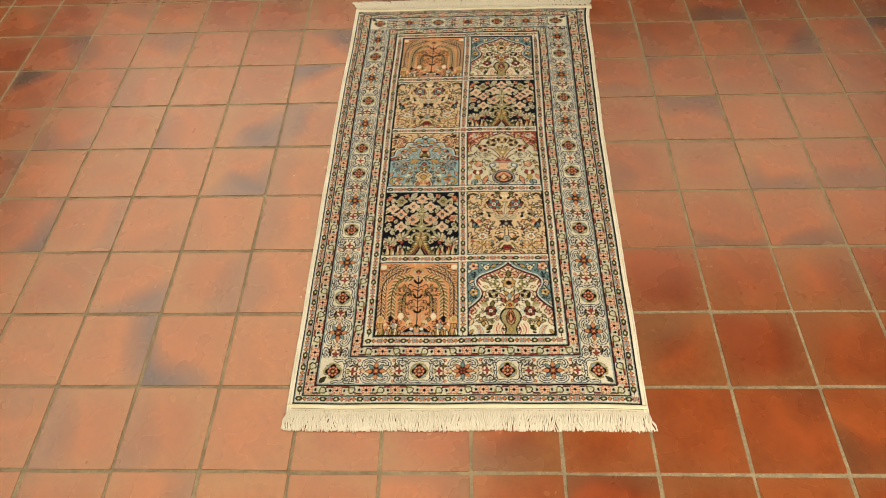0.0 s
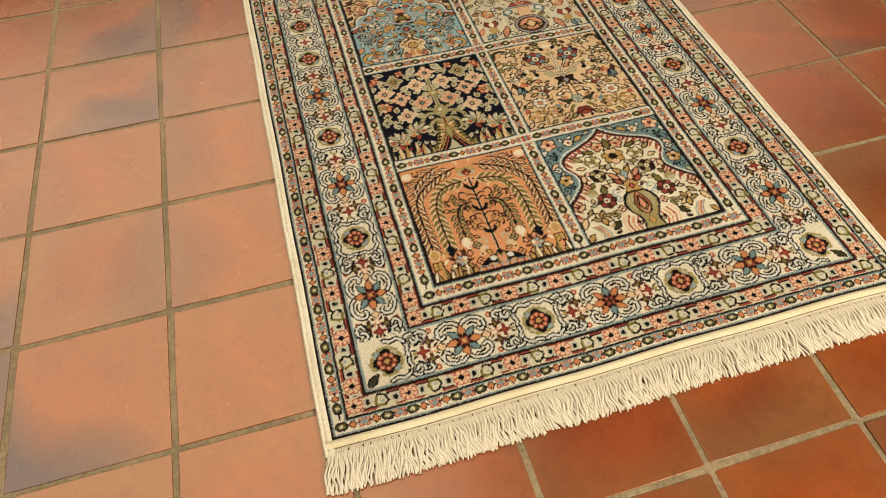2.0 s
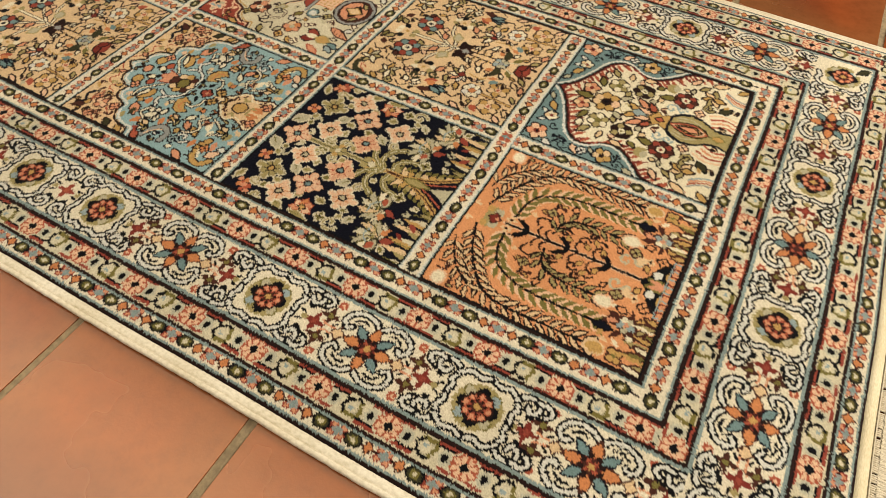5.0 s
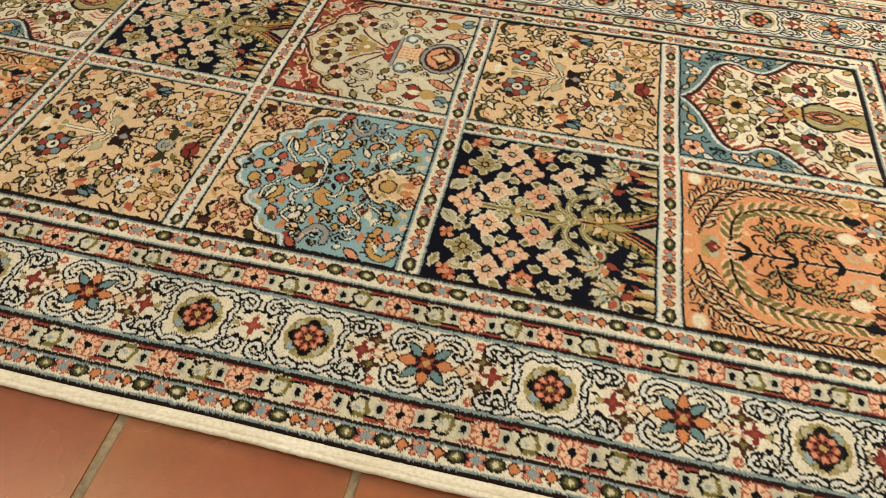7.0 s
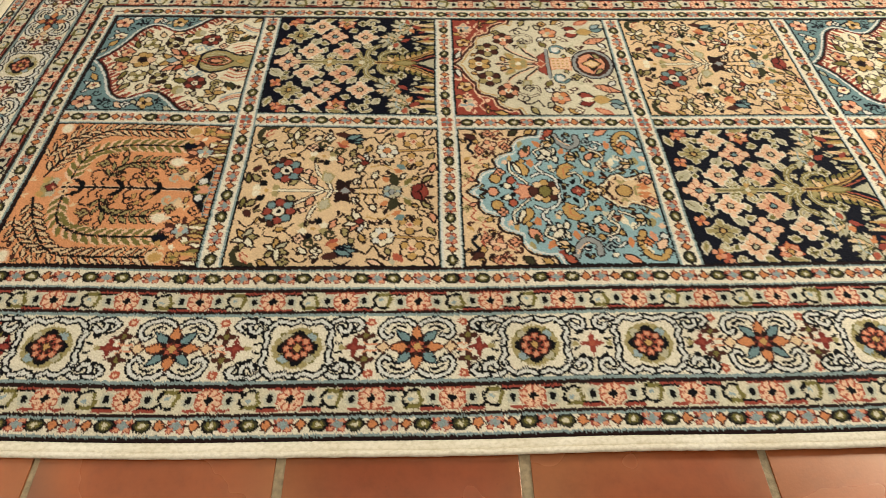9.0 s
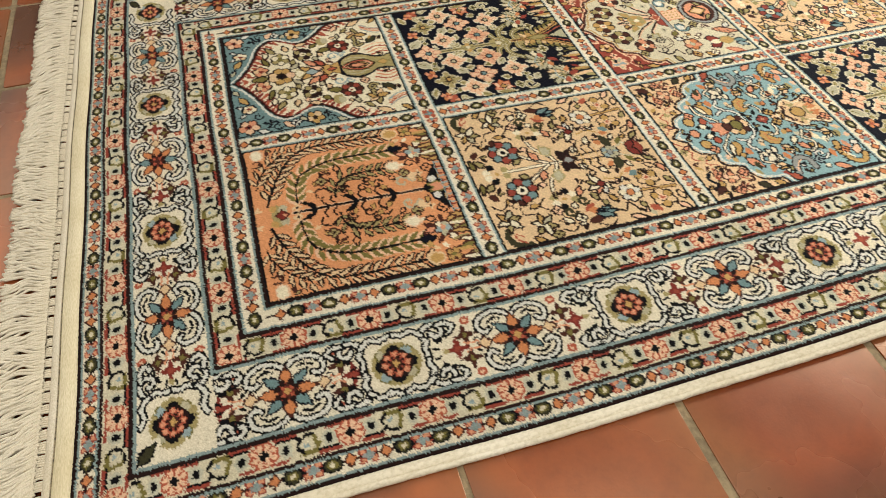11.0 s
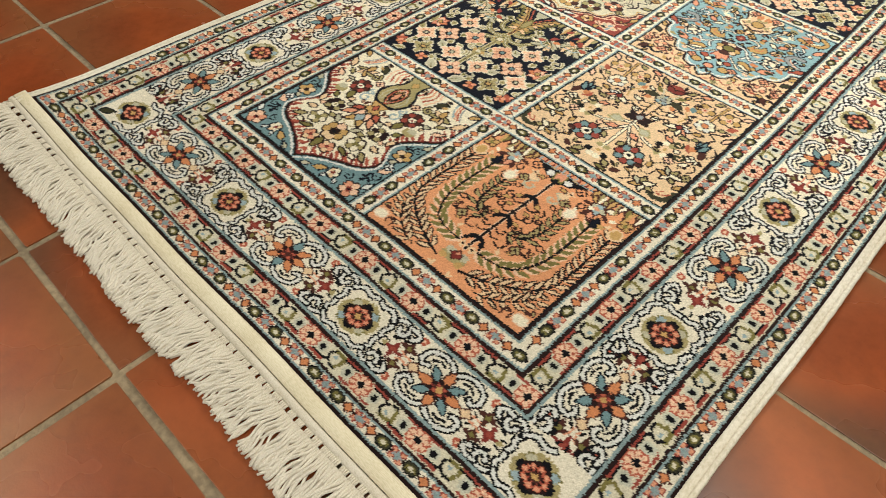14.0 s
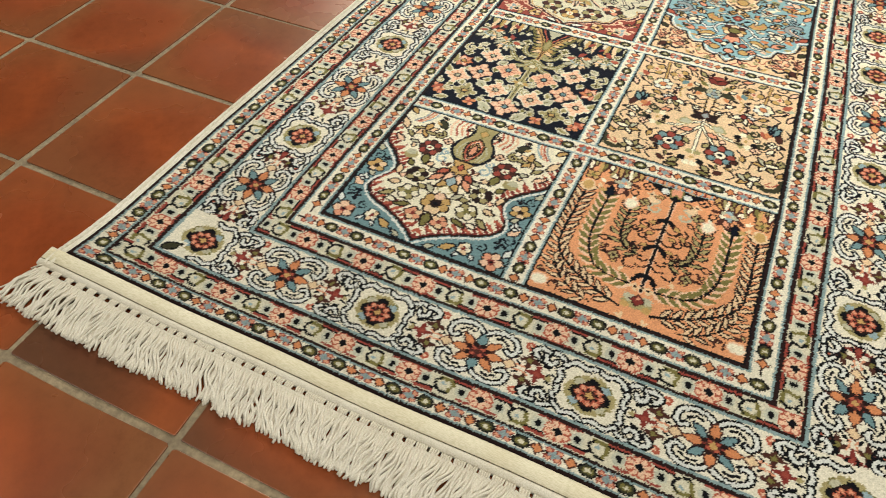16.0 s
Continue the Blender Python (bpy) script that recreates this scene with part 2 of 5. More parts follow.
# ---- the rug: a knotted chart, dyed knot by knot ----
DYES = {
    "cream": (232, 219, 184), "ice": (218, 213, 196), "sage": (184, 175, 142), "olive": (120, 110, 56), "moss": (58, 55, 34),
    "gold": (192, 152, 88), "tan": (224, 190, 144), "apricot": (220, 151, 100), "orange": (204, 130, 80), "salmon": (216, 148, 110), "coral": (174, 88, 62),
    "red": (126, 50, 40), "brown": (38, 22, 18), "black": (13, 12, 14), "umber": (74, 40, 30), "brick": (150, 68, 52), "navy": (13, 14, 24), "blue": (112, 137, 134),
    "pale": (148, 164, 160), "grey": (150, 150, 142), "peach": (230, 188, 150), "ivory": (227, 214, 183), "mint": (211, 199, 166),
    "stone": (190, 186, 160), "slate": (136, 152, 145), "blush": (218, 166, 128), "sky": (142, 172, 170), "khaki": (164, 148, 96),
}
NAMES = list(DYES)
DYE = {n: i for i, n in enumerate(NAMES)}
TABLE = np.array([srgb(*DYES[n]) for n in NAMES], dtype=np.float32) * 0.68
UNIT = 0.0016
FINE = 1.5


def kn(u):
    """Units of the plan to whole knots."""
    return int(math.floor(u * FINE + 0.5))


def spline(points):
    """A smooth curve through the points."""
    p = [np.array(q, float) for q in points]
    if len(p) == 2:
        n = max(4, int(np.hypot(*(p[1] - p[0])) * 2.2))
        return [p[0] + (p[1] - p[0]) * k / n for k in range(n + 1)]
    p = [2 * p[0] - p[1], *p, 2 * p[-1] - p[-2]]
    out = []
    for a, b, c, d in zip(p, p[1:], p[2:], p[3:]):
        n = max(4, int(np.hypot(*(c - b)) * 2.2))
        for k in range(n):
            t = k / n
            out.append(0.5 * (2 * b + (c - a) * t + (2 * a - 5 * b + 4 * c - d) * t * t + (3 * b - a - 3 * c + d) * t ** 3))
    out.append(p[-2])
    return out


class Chart:
    """A weaver's chart: columns count from the middle, rows from the foot."""

    def __init__(self, wide, high, ground):
        self.wide, self.high = wide, high
        self.w, self.h = kn(wide), kn(high)
        self.a = np.full((self.h, self.w), DYE[ground], dtype=np.int8)
        self.X, self.Y = np.meshgrid((np.arange(self.w) - (self.w - 1) / 2) / FINE, (np.arange(self.h) + 0.5) / FINE - 0.5)

    def put(self, mask, dye):
        self.a[mask] = DYE[dye]

    def ell(self, x, y, rx, ry, dye, rim=None, turn=0.0):
        c, s = math.cos(turn), math.sin(turn)
        dx, dy = self.X - x, self.Y - y
        u, v = dx * c + dy * s, dy * c - dx * s
        if rim:
            self.put((u / (rx + 1.2)) ** 2 + (v / (ry + 1.2)) ** 2 <= 1, rim)
        self.put((u / rx) ** 2 + (v / ry) ** 2 <= 1, dye)

    def gem(self, x, y, rx, ry, dye, rim=None):
        d = np.abs(self.X - x), np.abs(self.Y - y)
        if rim:
            self.put(d[0] / (rx + 1.4) + d[1] / (ry + 1.4) <= 1, rim)
        self.put(d[0] / rx + d[1] / ry <= 1, dye)

    def leaf(self, xa, ya, xb, yb, w, dye, rim=None, vein=None, edge=1.3):
        dx, dy = xb - xa, yb - ya
        n = math.hypot(dx, dy) or 1.0
        u = ((self.X - xa) * dx + (self.Y - ya) * dy) / n
        v = np.abs((self.Y - ya) * dx - (self.X - xa) * dy) / n
        t = np.clip(u / n, 0, 1)
        half = w * np.sin(np.pi * t ** 0.8)
        if rim:
            self.put((v <= half + edge) & (u >= -edge) & (u <= n + edge), rim)
        self.put((v <= half) & (u >= 0) & (u <= n), dye)
        if vein:
            self.stroke([(xa, ya), (xb, yb)], 1, vein)

    def stroke(self, points, w, dye):
        r = max(w * FINE / 2, 0.5)
        k = int(math.ceil(r))
        for x, y in spline(points):
            cx, cy = x * FINE + (self.w - 1) / 2, (y + 0.5) * FINE - 0.5
            p0, q0 = int(math.floor(cx + 0.5)), int(math.floor(cy + 0.5))
            for p in range(p0 - k, p0 + k + 1):
                for q in range(q0 - k, q0 + k + 1):
                    if ((p == p0 and q == q0) or (p - cx) ** 2 + (q - cy) ** 2 < r * r) and 0 <= p < self.w and 0 <= q < self.h:
                        self.a[q, p] = DYE[dye]

    def vine(self, points, core="ice", rim="black", wide=4.6, inner=1.7):
        self.stroke(points, wide, rim)
        self.stroke(points, inner, core)

    def inside(self, points):
        hit = np.zeros(self.a.shape, bool)
        n = len(points)
        for i in range(n):
            (xa, ya), (xb, yb) = points[i], points[(i + 1) % n]
            if ya == yb:
                continue
            hit ^= ((ya > self.Y) != (yb > self.Y)) & (self.X < (xb - xa) * (self.Y - ya) / (yb - ya) + xa)
        return hit

    def poly(self, points, dye, rim=None):
        self.put(self.inside(points), dye)
        if rim:
            for a, b in zip(points, points[1:] + points[:1]):
                self.stroke([a, b], 1, rim)

    def flower(self, x, y, r, n, dyes, eye, rim=None, pupil=None, turn=0.0):
        rp = r * 0.62 * math.sin(math.pi / n) * (1.0 if n > 4 else 0.86)
        spots = [(x + r * 0.62 * math.cos(turn + 2 * math.pi * k / n), y + r * 0.62 * math.sin(turn + 2 * math.pi * k / n)) for k in range(n)]
        if rim:
            for px, py in spots:
                self.ell(px, py, rp + 1.2, rp + 1.2, rim)
        for k, (px, py) in enumerate(spots):
            self.ell(px, py, rp, rp, dyes[k % len(dyes)])
        self.ell(x, y, r * 0.3, r * 0.3, eye)
        if pupil:
            self.ell(x, y, max(0.8, r * 0.14), max(0.8, r * 0.14), pupil)

    def star(self, x, y, r, fill, line, eye, rim):
        """A square blossom with eight lobes and a ragged pale rim."""
        spots = [(x + r * d * math.cos(math.pi / 4 * k), y + r * d * math.sin(math.pi / 4 * k)) for k in range(8) for d in ((0.50 if k % 2 else 0.80),)]
        for px, py in spots:
            self.ell(px, py, r * 0.29, r * 0.29, rim)
        self.gem(x, y, r * 1.0, r * 1.0, rim)
        for px, py in spots:
            self.ell(px, py, r * 0.20, r * 0.20, fill)
        self.gem(x, y, r * 0.78, r * 0.78, fill)
        for k in range(8):
            a = math.pi / 4 * (k + 0.5)
            self.stroke([(x + r * 0.34 * math.cos(a), y + r * 0.34 * math.sin(a)), (x + r * 0.66 * math.cos(a), y + r * 0.66 * math.sin(a))], 0.6, line)
        self.ell(x, y, r * 0.29, r * 0.29, "brown")
        self.ell(x, y, r * 0.17, r * 0.17, eye)

    def cross(self, x, y, r, dye, heart=None):
        """A small jagged sprig of four pointed leaves with barbs between."""
        self.gem(x, y, r, r * 0.34, dye)
        self.gem(x, y, r * 0.34, r, dye)
        for k in range(4):
            a = k * math.pi / 2
            self.ell(x + r * 0.55 * math.cos(a), y + r * 0.55 * math.sin(a), r * 0.2, r * 0.2, dye)
        if heart:
            self.ell(x, y, max(1, r * 0.22), max(1, r * 0.22), heart)

    def curl(self, x, y, r, way, dye, rim=None, w=2):
        pts = [(x + way * r * (1 - k / 9) * math.cos(0.9 * k - 1.2), y + r * (1 - k / 9) * math.sin(0.9 * k - 1.2)) for k in range(8)]
        if rim:
            self.stroke(pts, w + 2, rim)
        self.stroke(pts, w, dye)

    def scatter(self, rng, ground, count, kinds, reach=4, whole=False, crowd=0.12, leafy=0.5):
        """Small leaves and buds strewn over what is left of the ground."""
        g = DYE[ground]
        tries = 0
        while count and tries < 4000:
            tries += 1
            x, y = rng.uniform(-self.wide / 2 + 4 if whole else 2, self.wide / 2 - 4), rng.uniform(3, self.high - 4)
            ix, iy, far = int(x * FINE + (self.w - 1) / 2), int(y * FINE), kn(reach)
            box_ = self.a[max(0, iy - far):iy + far + 1, max(0, ix - far):ix + far + 1]
            if (box_ != g).mean() > crowd:
                continue
            a = rng.uniform(0, 2 * math.pi)
            dye, rim = rng.choice(kinds)
            n = reach * rng.uniform(0.8, 1.5)
            style = rng.random()
            if style < leafy:
                self.leaf(x - n * math.cos(a), y - n * math.sin(a), x + n * math.cos(a), y + n * math.sin(a), rng.uniform(1.2, 2.2), dye, rim)
            elif style < 0.8:
                self.stroke([(x - n * math.cos(a), y - n * math.sin(a)), (x + 2 * math.sin(a), y - 2 * math.cos(a)), (x + n * math.cos(a + 0.8), y + n * math.sin(a + 0.8))], 3 if rim else 2, rim or dye)
                self.stroke([(x - n * 0.8 * math.cos(a), y - n * 0.8 * math.sin(a)), (x + 2 * math.sin(a), y - 2 * math.cos(a))], 1, dye)
            else:
                self.flower(x, y, 3.6, 4, [dye], "brown", rim)
            count -= 1

    def mirror(self):
        half = self.w // 2
        self.a[:, :half] = self.a[:, ::-1][:, :half]

    def outline(self, dye="black"):
        for k in range(kn(1.4)):
            self.a[k, :] = self.a[-1 - k, :] = DYE[dye]
            self.a[:, k] = self.a[:, -1 - k] = DYE[dye]


def willow(w, h):
    c = Chart(w, h, "apricot")

    def bough(points, reach, gap, fill, rim, wide, partner=None, spine=1.7):
        """A hanging bough with paired leaves, each drawn in outline."""
        pts = spline(points)
        walked = gap
        marks = []
        for a, b in zip(pts, pts[1:]):
            walked += math.hypot(*(b - a))
            if walked >= gap:
                walked = 0.0
                marks.append((b, (b - a) / (math.hypot(*(b - a)) or 1)))
        for p, d in marks:
            for side in (-1, 1):
                n = np.array((-d[1], d[0])) * side
                o, q = p + n * 0.8, p + n * reach * 0.72 - d * reach * 0.82
                if partner:
                    c.leaf(*(o + d * 2.5), *(q + d * 2.5), wide + 0.2, partner)
                c.leaf(*o, *q, wide, rim)
                if fill:
                    c.leaf(*(o - d * 0.3), *(q * 0.9 + o * 0.1), wide * 0.46, fill)
        c.stroke(points, spine, "black")

    # the boughs rise from their hanging ends to the crown
    bough([(60, 36), (60.5, 84), (57, 101), (44, 114), (26, 124), (10, 130)], 11.4, 7.0, "tan", "brown", 2.5)
    bough([(58, 112), (48, 125), (36, 133), (26, 136)], 10.2, 7.0, "tan", "brown", 2.4, None, 1.2)
    bough([(43.5, 35), (43.5, 76), (37, 98), (26, 107), (8, 110)], 10.4, 6.6, None, "olive", 1.7, "peach", 1.8)
    bough([(25.5, 42), (25, 68), (19, 79), (7, 82)], 10.0, 6.6, "khaki", "brown", 2.3)
    c.ell(60, 29, 3.6, 5.2, "gold", "tan")
    c.leaf(44, 35, 44, 24, 2.8, "navy", "black")
    c.ell(26.5, 35, 3.8, 5.0, "cream", "peach")
    c.leaf(26.5, 30, 26.5, 24, 1.4, "cream")
    c.ell(61, 131, 4.6, 3.8, "cream", "peach")
    c.stroke([(49, 136), (49, 130), (54, 130), (54, 135)], 1.4, "umber")
    # trunk with three forks, and tendrils at either side
    c.stroke([(0, 18), (0, 113)], 3.8, "peach")
    c.stroke([(0, 18), (0, 113)], 2.0, "black")
    for y in (43, 71, 100):
        c.stroke([(0, y - 2), (3.5, y), (6.5, y + 4)], 3.6, "black")
        c.stroke([(6.5, y + 4), (7.5, y + 7)], 1.4, "black")
    for x, y, r in ((12, 51, 4.6), (11, 62, 4.2), (12, 75, 4.0), (17, 58, 3.0)):
        c.curl(x, y, r, 1, "brown", None, 1.7)
        c.leaf(x - 6, y - 5, x - 1, y - 2, 1.5, "gold", "umber", None, 0.8)
    for y in (54, 66, 86, 92):
        c.stroke([(1, y - 3), (5, y), (9, y - 1)], 1.6, "brown")
    c.stroke([(12, 84), (17, 90), (14, 96), (9, 94)], 1.7, "brown")
    # crown flower
    c.ell(0, 124, 9.5, 4.6, "khaki")
    c.ell(5, 120, 4.2, 3.2, "sage")
    c.ell(7, 127, 3.0, 2.4, "gold")
    c.gem(0, 121, 4.2, 4.4, "red", "umber")
    c.gem(0, 119, 1.6, 1.6, "salmon")
    # foot: dark mound with white eyes on a toothed band
    for x, y, r in ((10, 33, 5.4), (11, 25, 3.8)):
        c.curl(x, y, r, 1, "sage", None, 2.0)
    c.ell(14, 25, 4.4, 2.6, "tan")
    c.poly([(-25, 4), (-13, 13), (-5, 16), (0, 22), (5, 16), (13, 13), (25, 4)], "black")
    c.ell(8, 11.5, 2.9, 2.7, "ice", "navy")
    c.leaf(0, 4, 3, 15, 2.2, "salmon", "olive")
    c.leaf(6, 5, 14, 6, 1.5, "gold", None)
    for k in range(-10, 11):
        c.stroke([(k * 2.3, 1.6), (k * 2.3, 4)], 1.4, ("salmon", "pale", "red")[k % 3])
    c.stroke([(-25, 5), (25, 5)], 1.0, "pale")
    # side flowers and the grass along the foot
    c.flower(37, 17, 6.6, 5, ["sage", "pale", "cream"], "salmon", "umber")
    for xa, ya, xb, yb, dye in ((33, 22, 31, 31, "umber"), (36, 23, 39, 30, "salmon"), (43, 19, 50, 24, "umber"), (43, 14, 49, 10, "cream"), (31, 15, 24, 17, "umber"), (32, 12, 28, 6, "gold"), (38, 10, 40, 3, "khaki")):
        c.leaf(xa, ya, xb, yb, 1.9, dye, "umber" if dye != "umber" else None, None, 1.4)
    c.leaf(46, 29, 52, 31, 1.6, "gold", None)
    c.flower(60, 17, 5.2, 4, ["gold"], "olive", "umber", None, math.pi / 4)
    c.leaf(50, 22, 54, 17, 1.6, "cream", None)
    for k in range(11):
        x = 28 + k * 3.7
        c.leaf(x, 0, x + (1.8 if k % 2 else -1.4), 8 + 4 * (k * 7 % 3), 1.5, ("gold", "khaki", "cream", "olive")[k % 4], ("umber", "umber", None)[k % 3], None, 1.4)
    c.scatter(random.Random(3), "apricot", 16, [("gold", "umber"), ("tan", None), ("khaki", "umber"), ("apricot", "brown")], 2.0, False, 0.05, 0.35)
    c.mirror()
    c.outline()
    return c.a


def vase(w, h):
    c = Chart(w, h, "blue")
    edge = [(0, 137), (7, 130), (18, 123), (30, 117), (41, 113), (49, 107), (53, 99), (51, 90), (46, 82), (44, 75), (47, 67), (56, 57), (65, 48), (68, 38), (72, 24)]
    c.put(c.inside([*edge, (72, -2), (-72, -2), *[(-x, y) for x, y in reversed(edge)]]), "cream")
    pts = spline(edge)
    for k, p in enumerate(pts[8::9]):
        c.leaf(p[0] - 1, p[1] - 1, p[0] - 6 - 3 * (k % 2), p[1] - 6 - 3 * (k % 3), 1.5, "coral" if k % 2 else "red")
    c.stroke([(x - 0.8, y - 1.2) for x, y in edge], 1.7, "red")
    c.stroke([(x, y) for x, y in edge], 2.2, "brown")
    c.stroke([(x + 1.8, y + 2.0) for x, y in edge], 1.8, "ice")
    # the blue spandrels
    c.flower(57, 131, 8, 5, ["peach", "salmon"], "red", "brown", "black")
    c.leaf(63, 124, 67, 116, 2.2, "ice", "navy")
    c.flower(36, 128, 5.4, 5, ["cream", "tan"], "red", "navy")
    c.leaf(20, 134, 29, 128, 2.4, "gold", "navy")
    c.leaf(10, 138, 17, 134, 1.6, "sage", "navy")
    c.curl(46, 122, 4.4, 1, "navy", None, 1.3)
    c.curl(61, 109, 4.6, 1, "navy", None, 1.3)
    c.leaf(58, 103, 65, 97, 2.6, "peach", "navy")
    c.flower(58, 79, 7.2, 5, ["gold", "tan"], "brown", "navy")
    c.leaf(55, 90, 60, 86, 1.6, "sage", "navy")
    c.curl(62, 67, 4.4, -1, "navy", None, 1.3)
    c.leaf(63, 62, 67, 54, 2.0, "sage", "navy")
    # the urn
    body = [(0, 46), (8, 45), (12.5, 40), (15, 33), (13.4, 25), (8.6, 17), (6.6, 10), (8, 4), (10.5, -2), (0, -2)]
    c.poly([(x * 1.04 + 2.0 if x else -1, (y - 22) * 1.08 + 22) for x, y in body], "navy")
    c.poly([(x if x else -1, y) for x, y in body], "khaki")
    for x in (8, 11.4):
        c.stroke([(x * 0.8, 42), (x, 33), (x * 0.7, 24)], 1.1, "sage")
    c.leaf(0, 17, 0, 46, 6.6, "olive", "brown")
    c.leaf(0, 19, 0, 44, 5.0, "peach", "coral")
    c.leaf(0, 22, 0, 41, 3.8, "gold", "brown")
    c.leaf(0, 25, 0, 38, 2.2, "salmon", "brown")
    c.gem(0, 9, 3, 4.5, "gold", "olive")
    # collar, cup and the mouth of the urn
    c.poly([(-9, 47), (-5, 54), (-11, 60), (0, 63), (11, 60), (5, 54), (9, 47)], "gold", "brown")
    c.gem(0, 54, 2.6, 3.6, "coral", "brown")
    for x, y, x2, y2, dye in ((3, 62, 6, 72, "peach"), (7, 60, 14, 66, "coral"), (8, 66, 16, 76, "salmon"), (2, 72, 8, 80, "gold")):
        c.leaf(x, y, x2, y2, 2.2, dye, "brown", None, 1.5)
    c.gem(0, 71, 4, 6, "pale", "brown")
    c.gem(0, 82, 5, 5, "cream", "khaki")
    for x, y, r in ((17, 50, 5.5), (18, 42, 4.0)):
        c.curl(x, y, r, 1, "pale", None, 1.8)
    # red and brown blossoms with their leaves
    c.flower(31, 43, 10.5, 8, ["umber", "brick"], "cream", "brown", "red")
    c.leaf(29, 51, 27, 62, 2.8, "olive", "brown")
    c.ell(41, 56, 5.6, 5.0, "khaki")
    c.ell(42, 53, 4.0, 3.0, "sage")
    c.flower(26, 75, 9.0, 7, ["brown", "khaki"], "cream", "brown", "olive")
    c.leaf(34, 67, 39, 62, 1.8, "olive", "brown")
    c.flower(0, 97, 12, 7, ["gold", "tan", "peach"], "brown", "brown", "black", 0.3)
    c.flower(23, 95, 8.4, 6, ["khaki", "cream"], "olive", "brown")
    c.flower(10, 113, 6.4, 5, ["salmon", "tan"], "red", "brown")
    c.leaf(0, 108, 0, 122, 2.8, "olive", "brown")
    for xa, ya, xb, yb, dye in ((33, 99, 42, 105, "khaki"), (17, 106, 27, 110, "olive"), (34, 88, 42, 90, "tan"), (14, 86, 20, 84, "khaki"), (8, 88, 14, 80, "sage"), (28, 106, 36, 108, "cream"), (40, 79, 42, 70, "tan")):
        c.leaf(xa, ya, xb, yb, 2.0, dye, "brown", None, 1.4)
    # sprays beside the foot
    for t, x in enumerate((13, 17, 21, 25)):
        c.stroke([(x, 1), (x + 2, 8 + t), (x - 2, 16 + 2 * t)], 1.8, ("coral", "salmon", "coral", "peach")[t])
    for k in range(6):
        t = 0.1 + 0.9 * k
        c.leaf(44, 24, 44 + 10 * math.cos(t), 24 + 9 * math.sin(t), 2.3, ("khaki", "tan", "gold")[k % 3], "brown", None, 1.4)
    c.curl(31, 25, 4.6, -1, "khaki", "brown", 1.6)
    c.leaf(30, 16, 38, 8, 3.2, "moss", "black")
    c.leaf(36, 14, 41, 11, 1.6, "gold", None)
    for k, dye in enumerate(("pale", "salmon", "coral", "grey")):
        c.stroke([(43 + 2.4 * k, 0), (45 + 2.4 * k, 9), (51 + 2.2 * k, 17)], 1.5, dye)
    c.leaf(59, 28, 66, 16, 2.4, "tan", "brown")
    c.leaf(60, 8, 66, 1, 2.0, "gold", "brown")
    c.leaf(54, 44, 62, 38, 2.0, "peach", "brown")
    c.leaf(50, 36, 56, 30, 1.6, "khaki", "brown")
    c.scatter(random.Random(5), "cream", 9, [("khaki", "brown"), ("peach", "umber"), ("sage", "brown"), ("tan", "brown")], 2, False, 0.08)
    c.scatter(random.Random(6), "blue", 8, [("ice", "navy"), ("navy", None)], 2.4)
    c.mirror()
    c.outline()
    return c.a


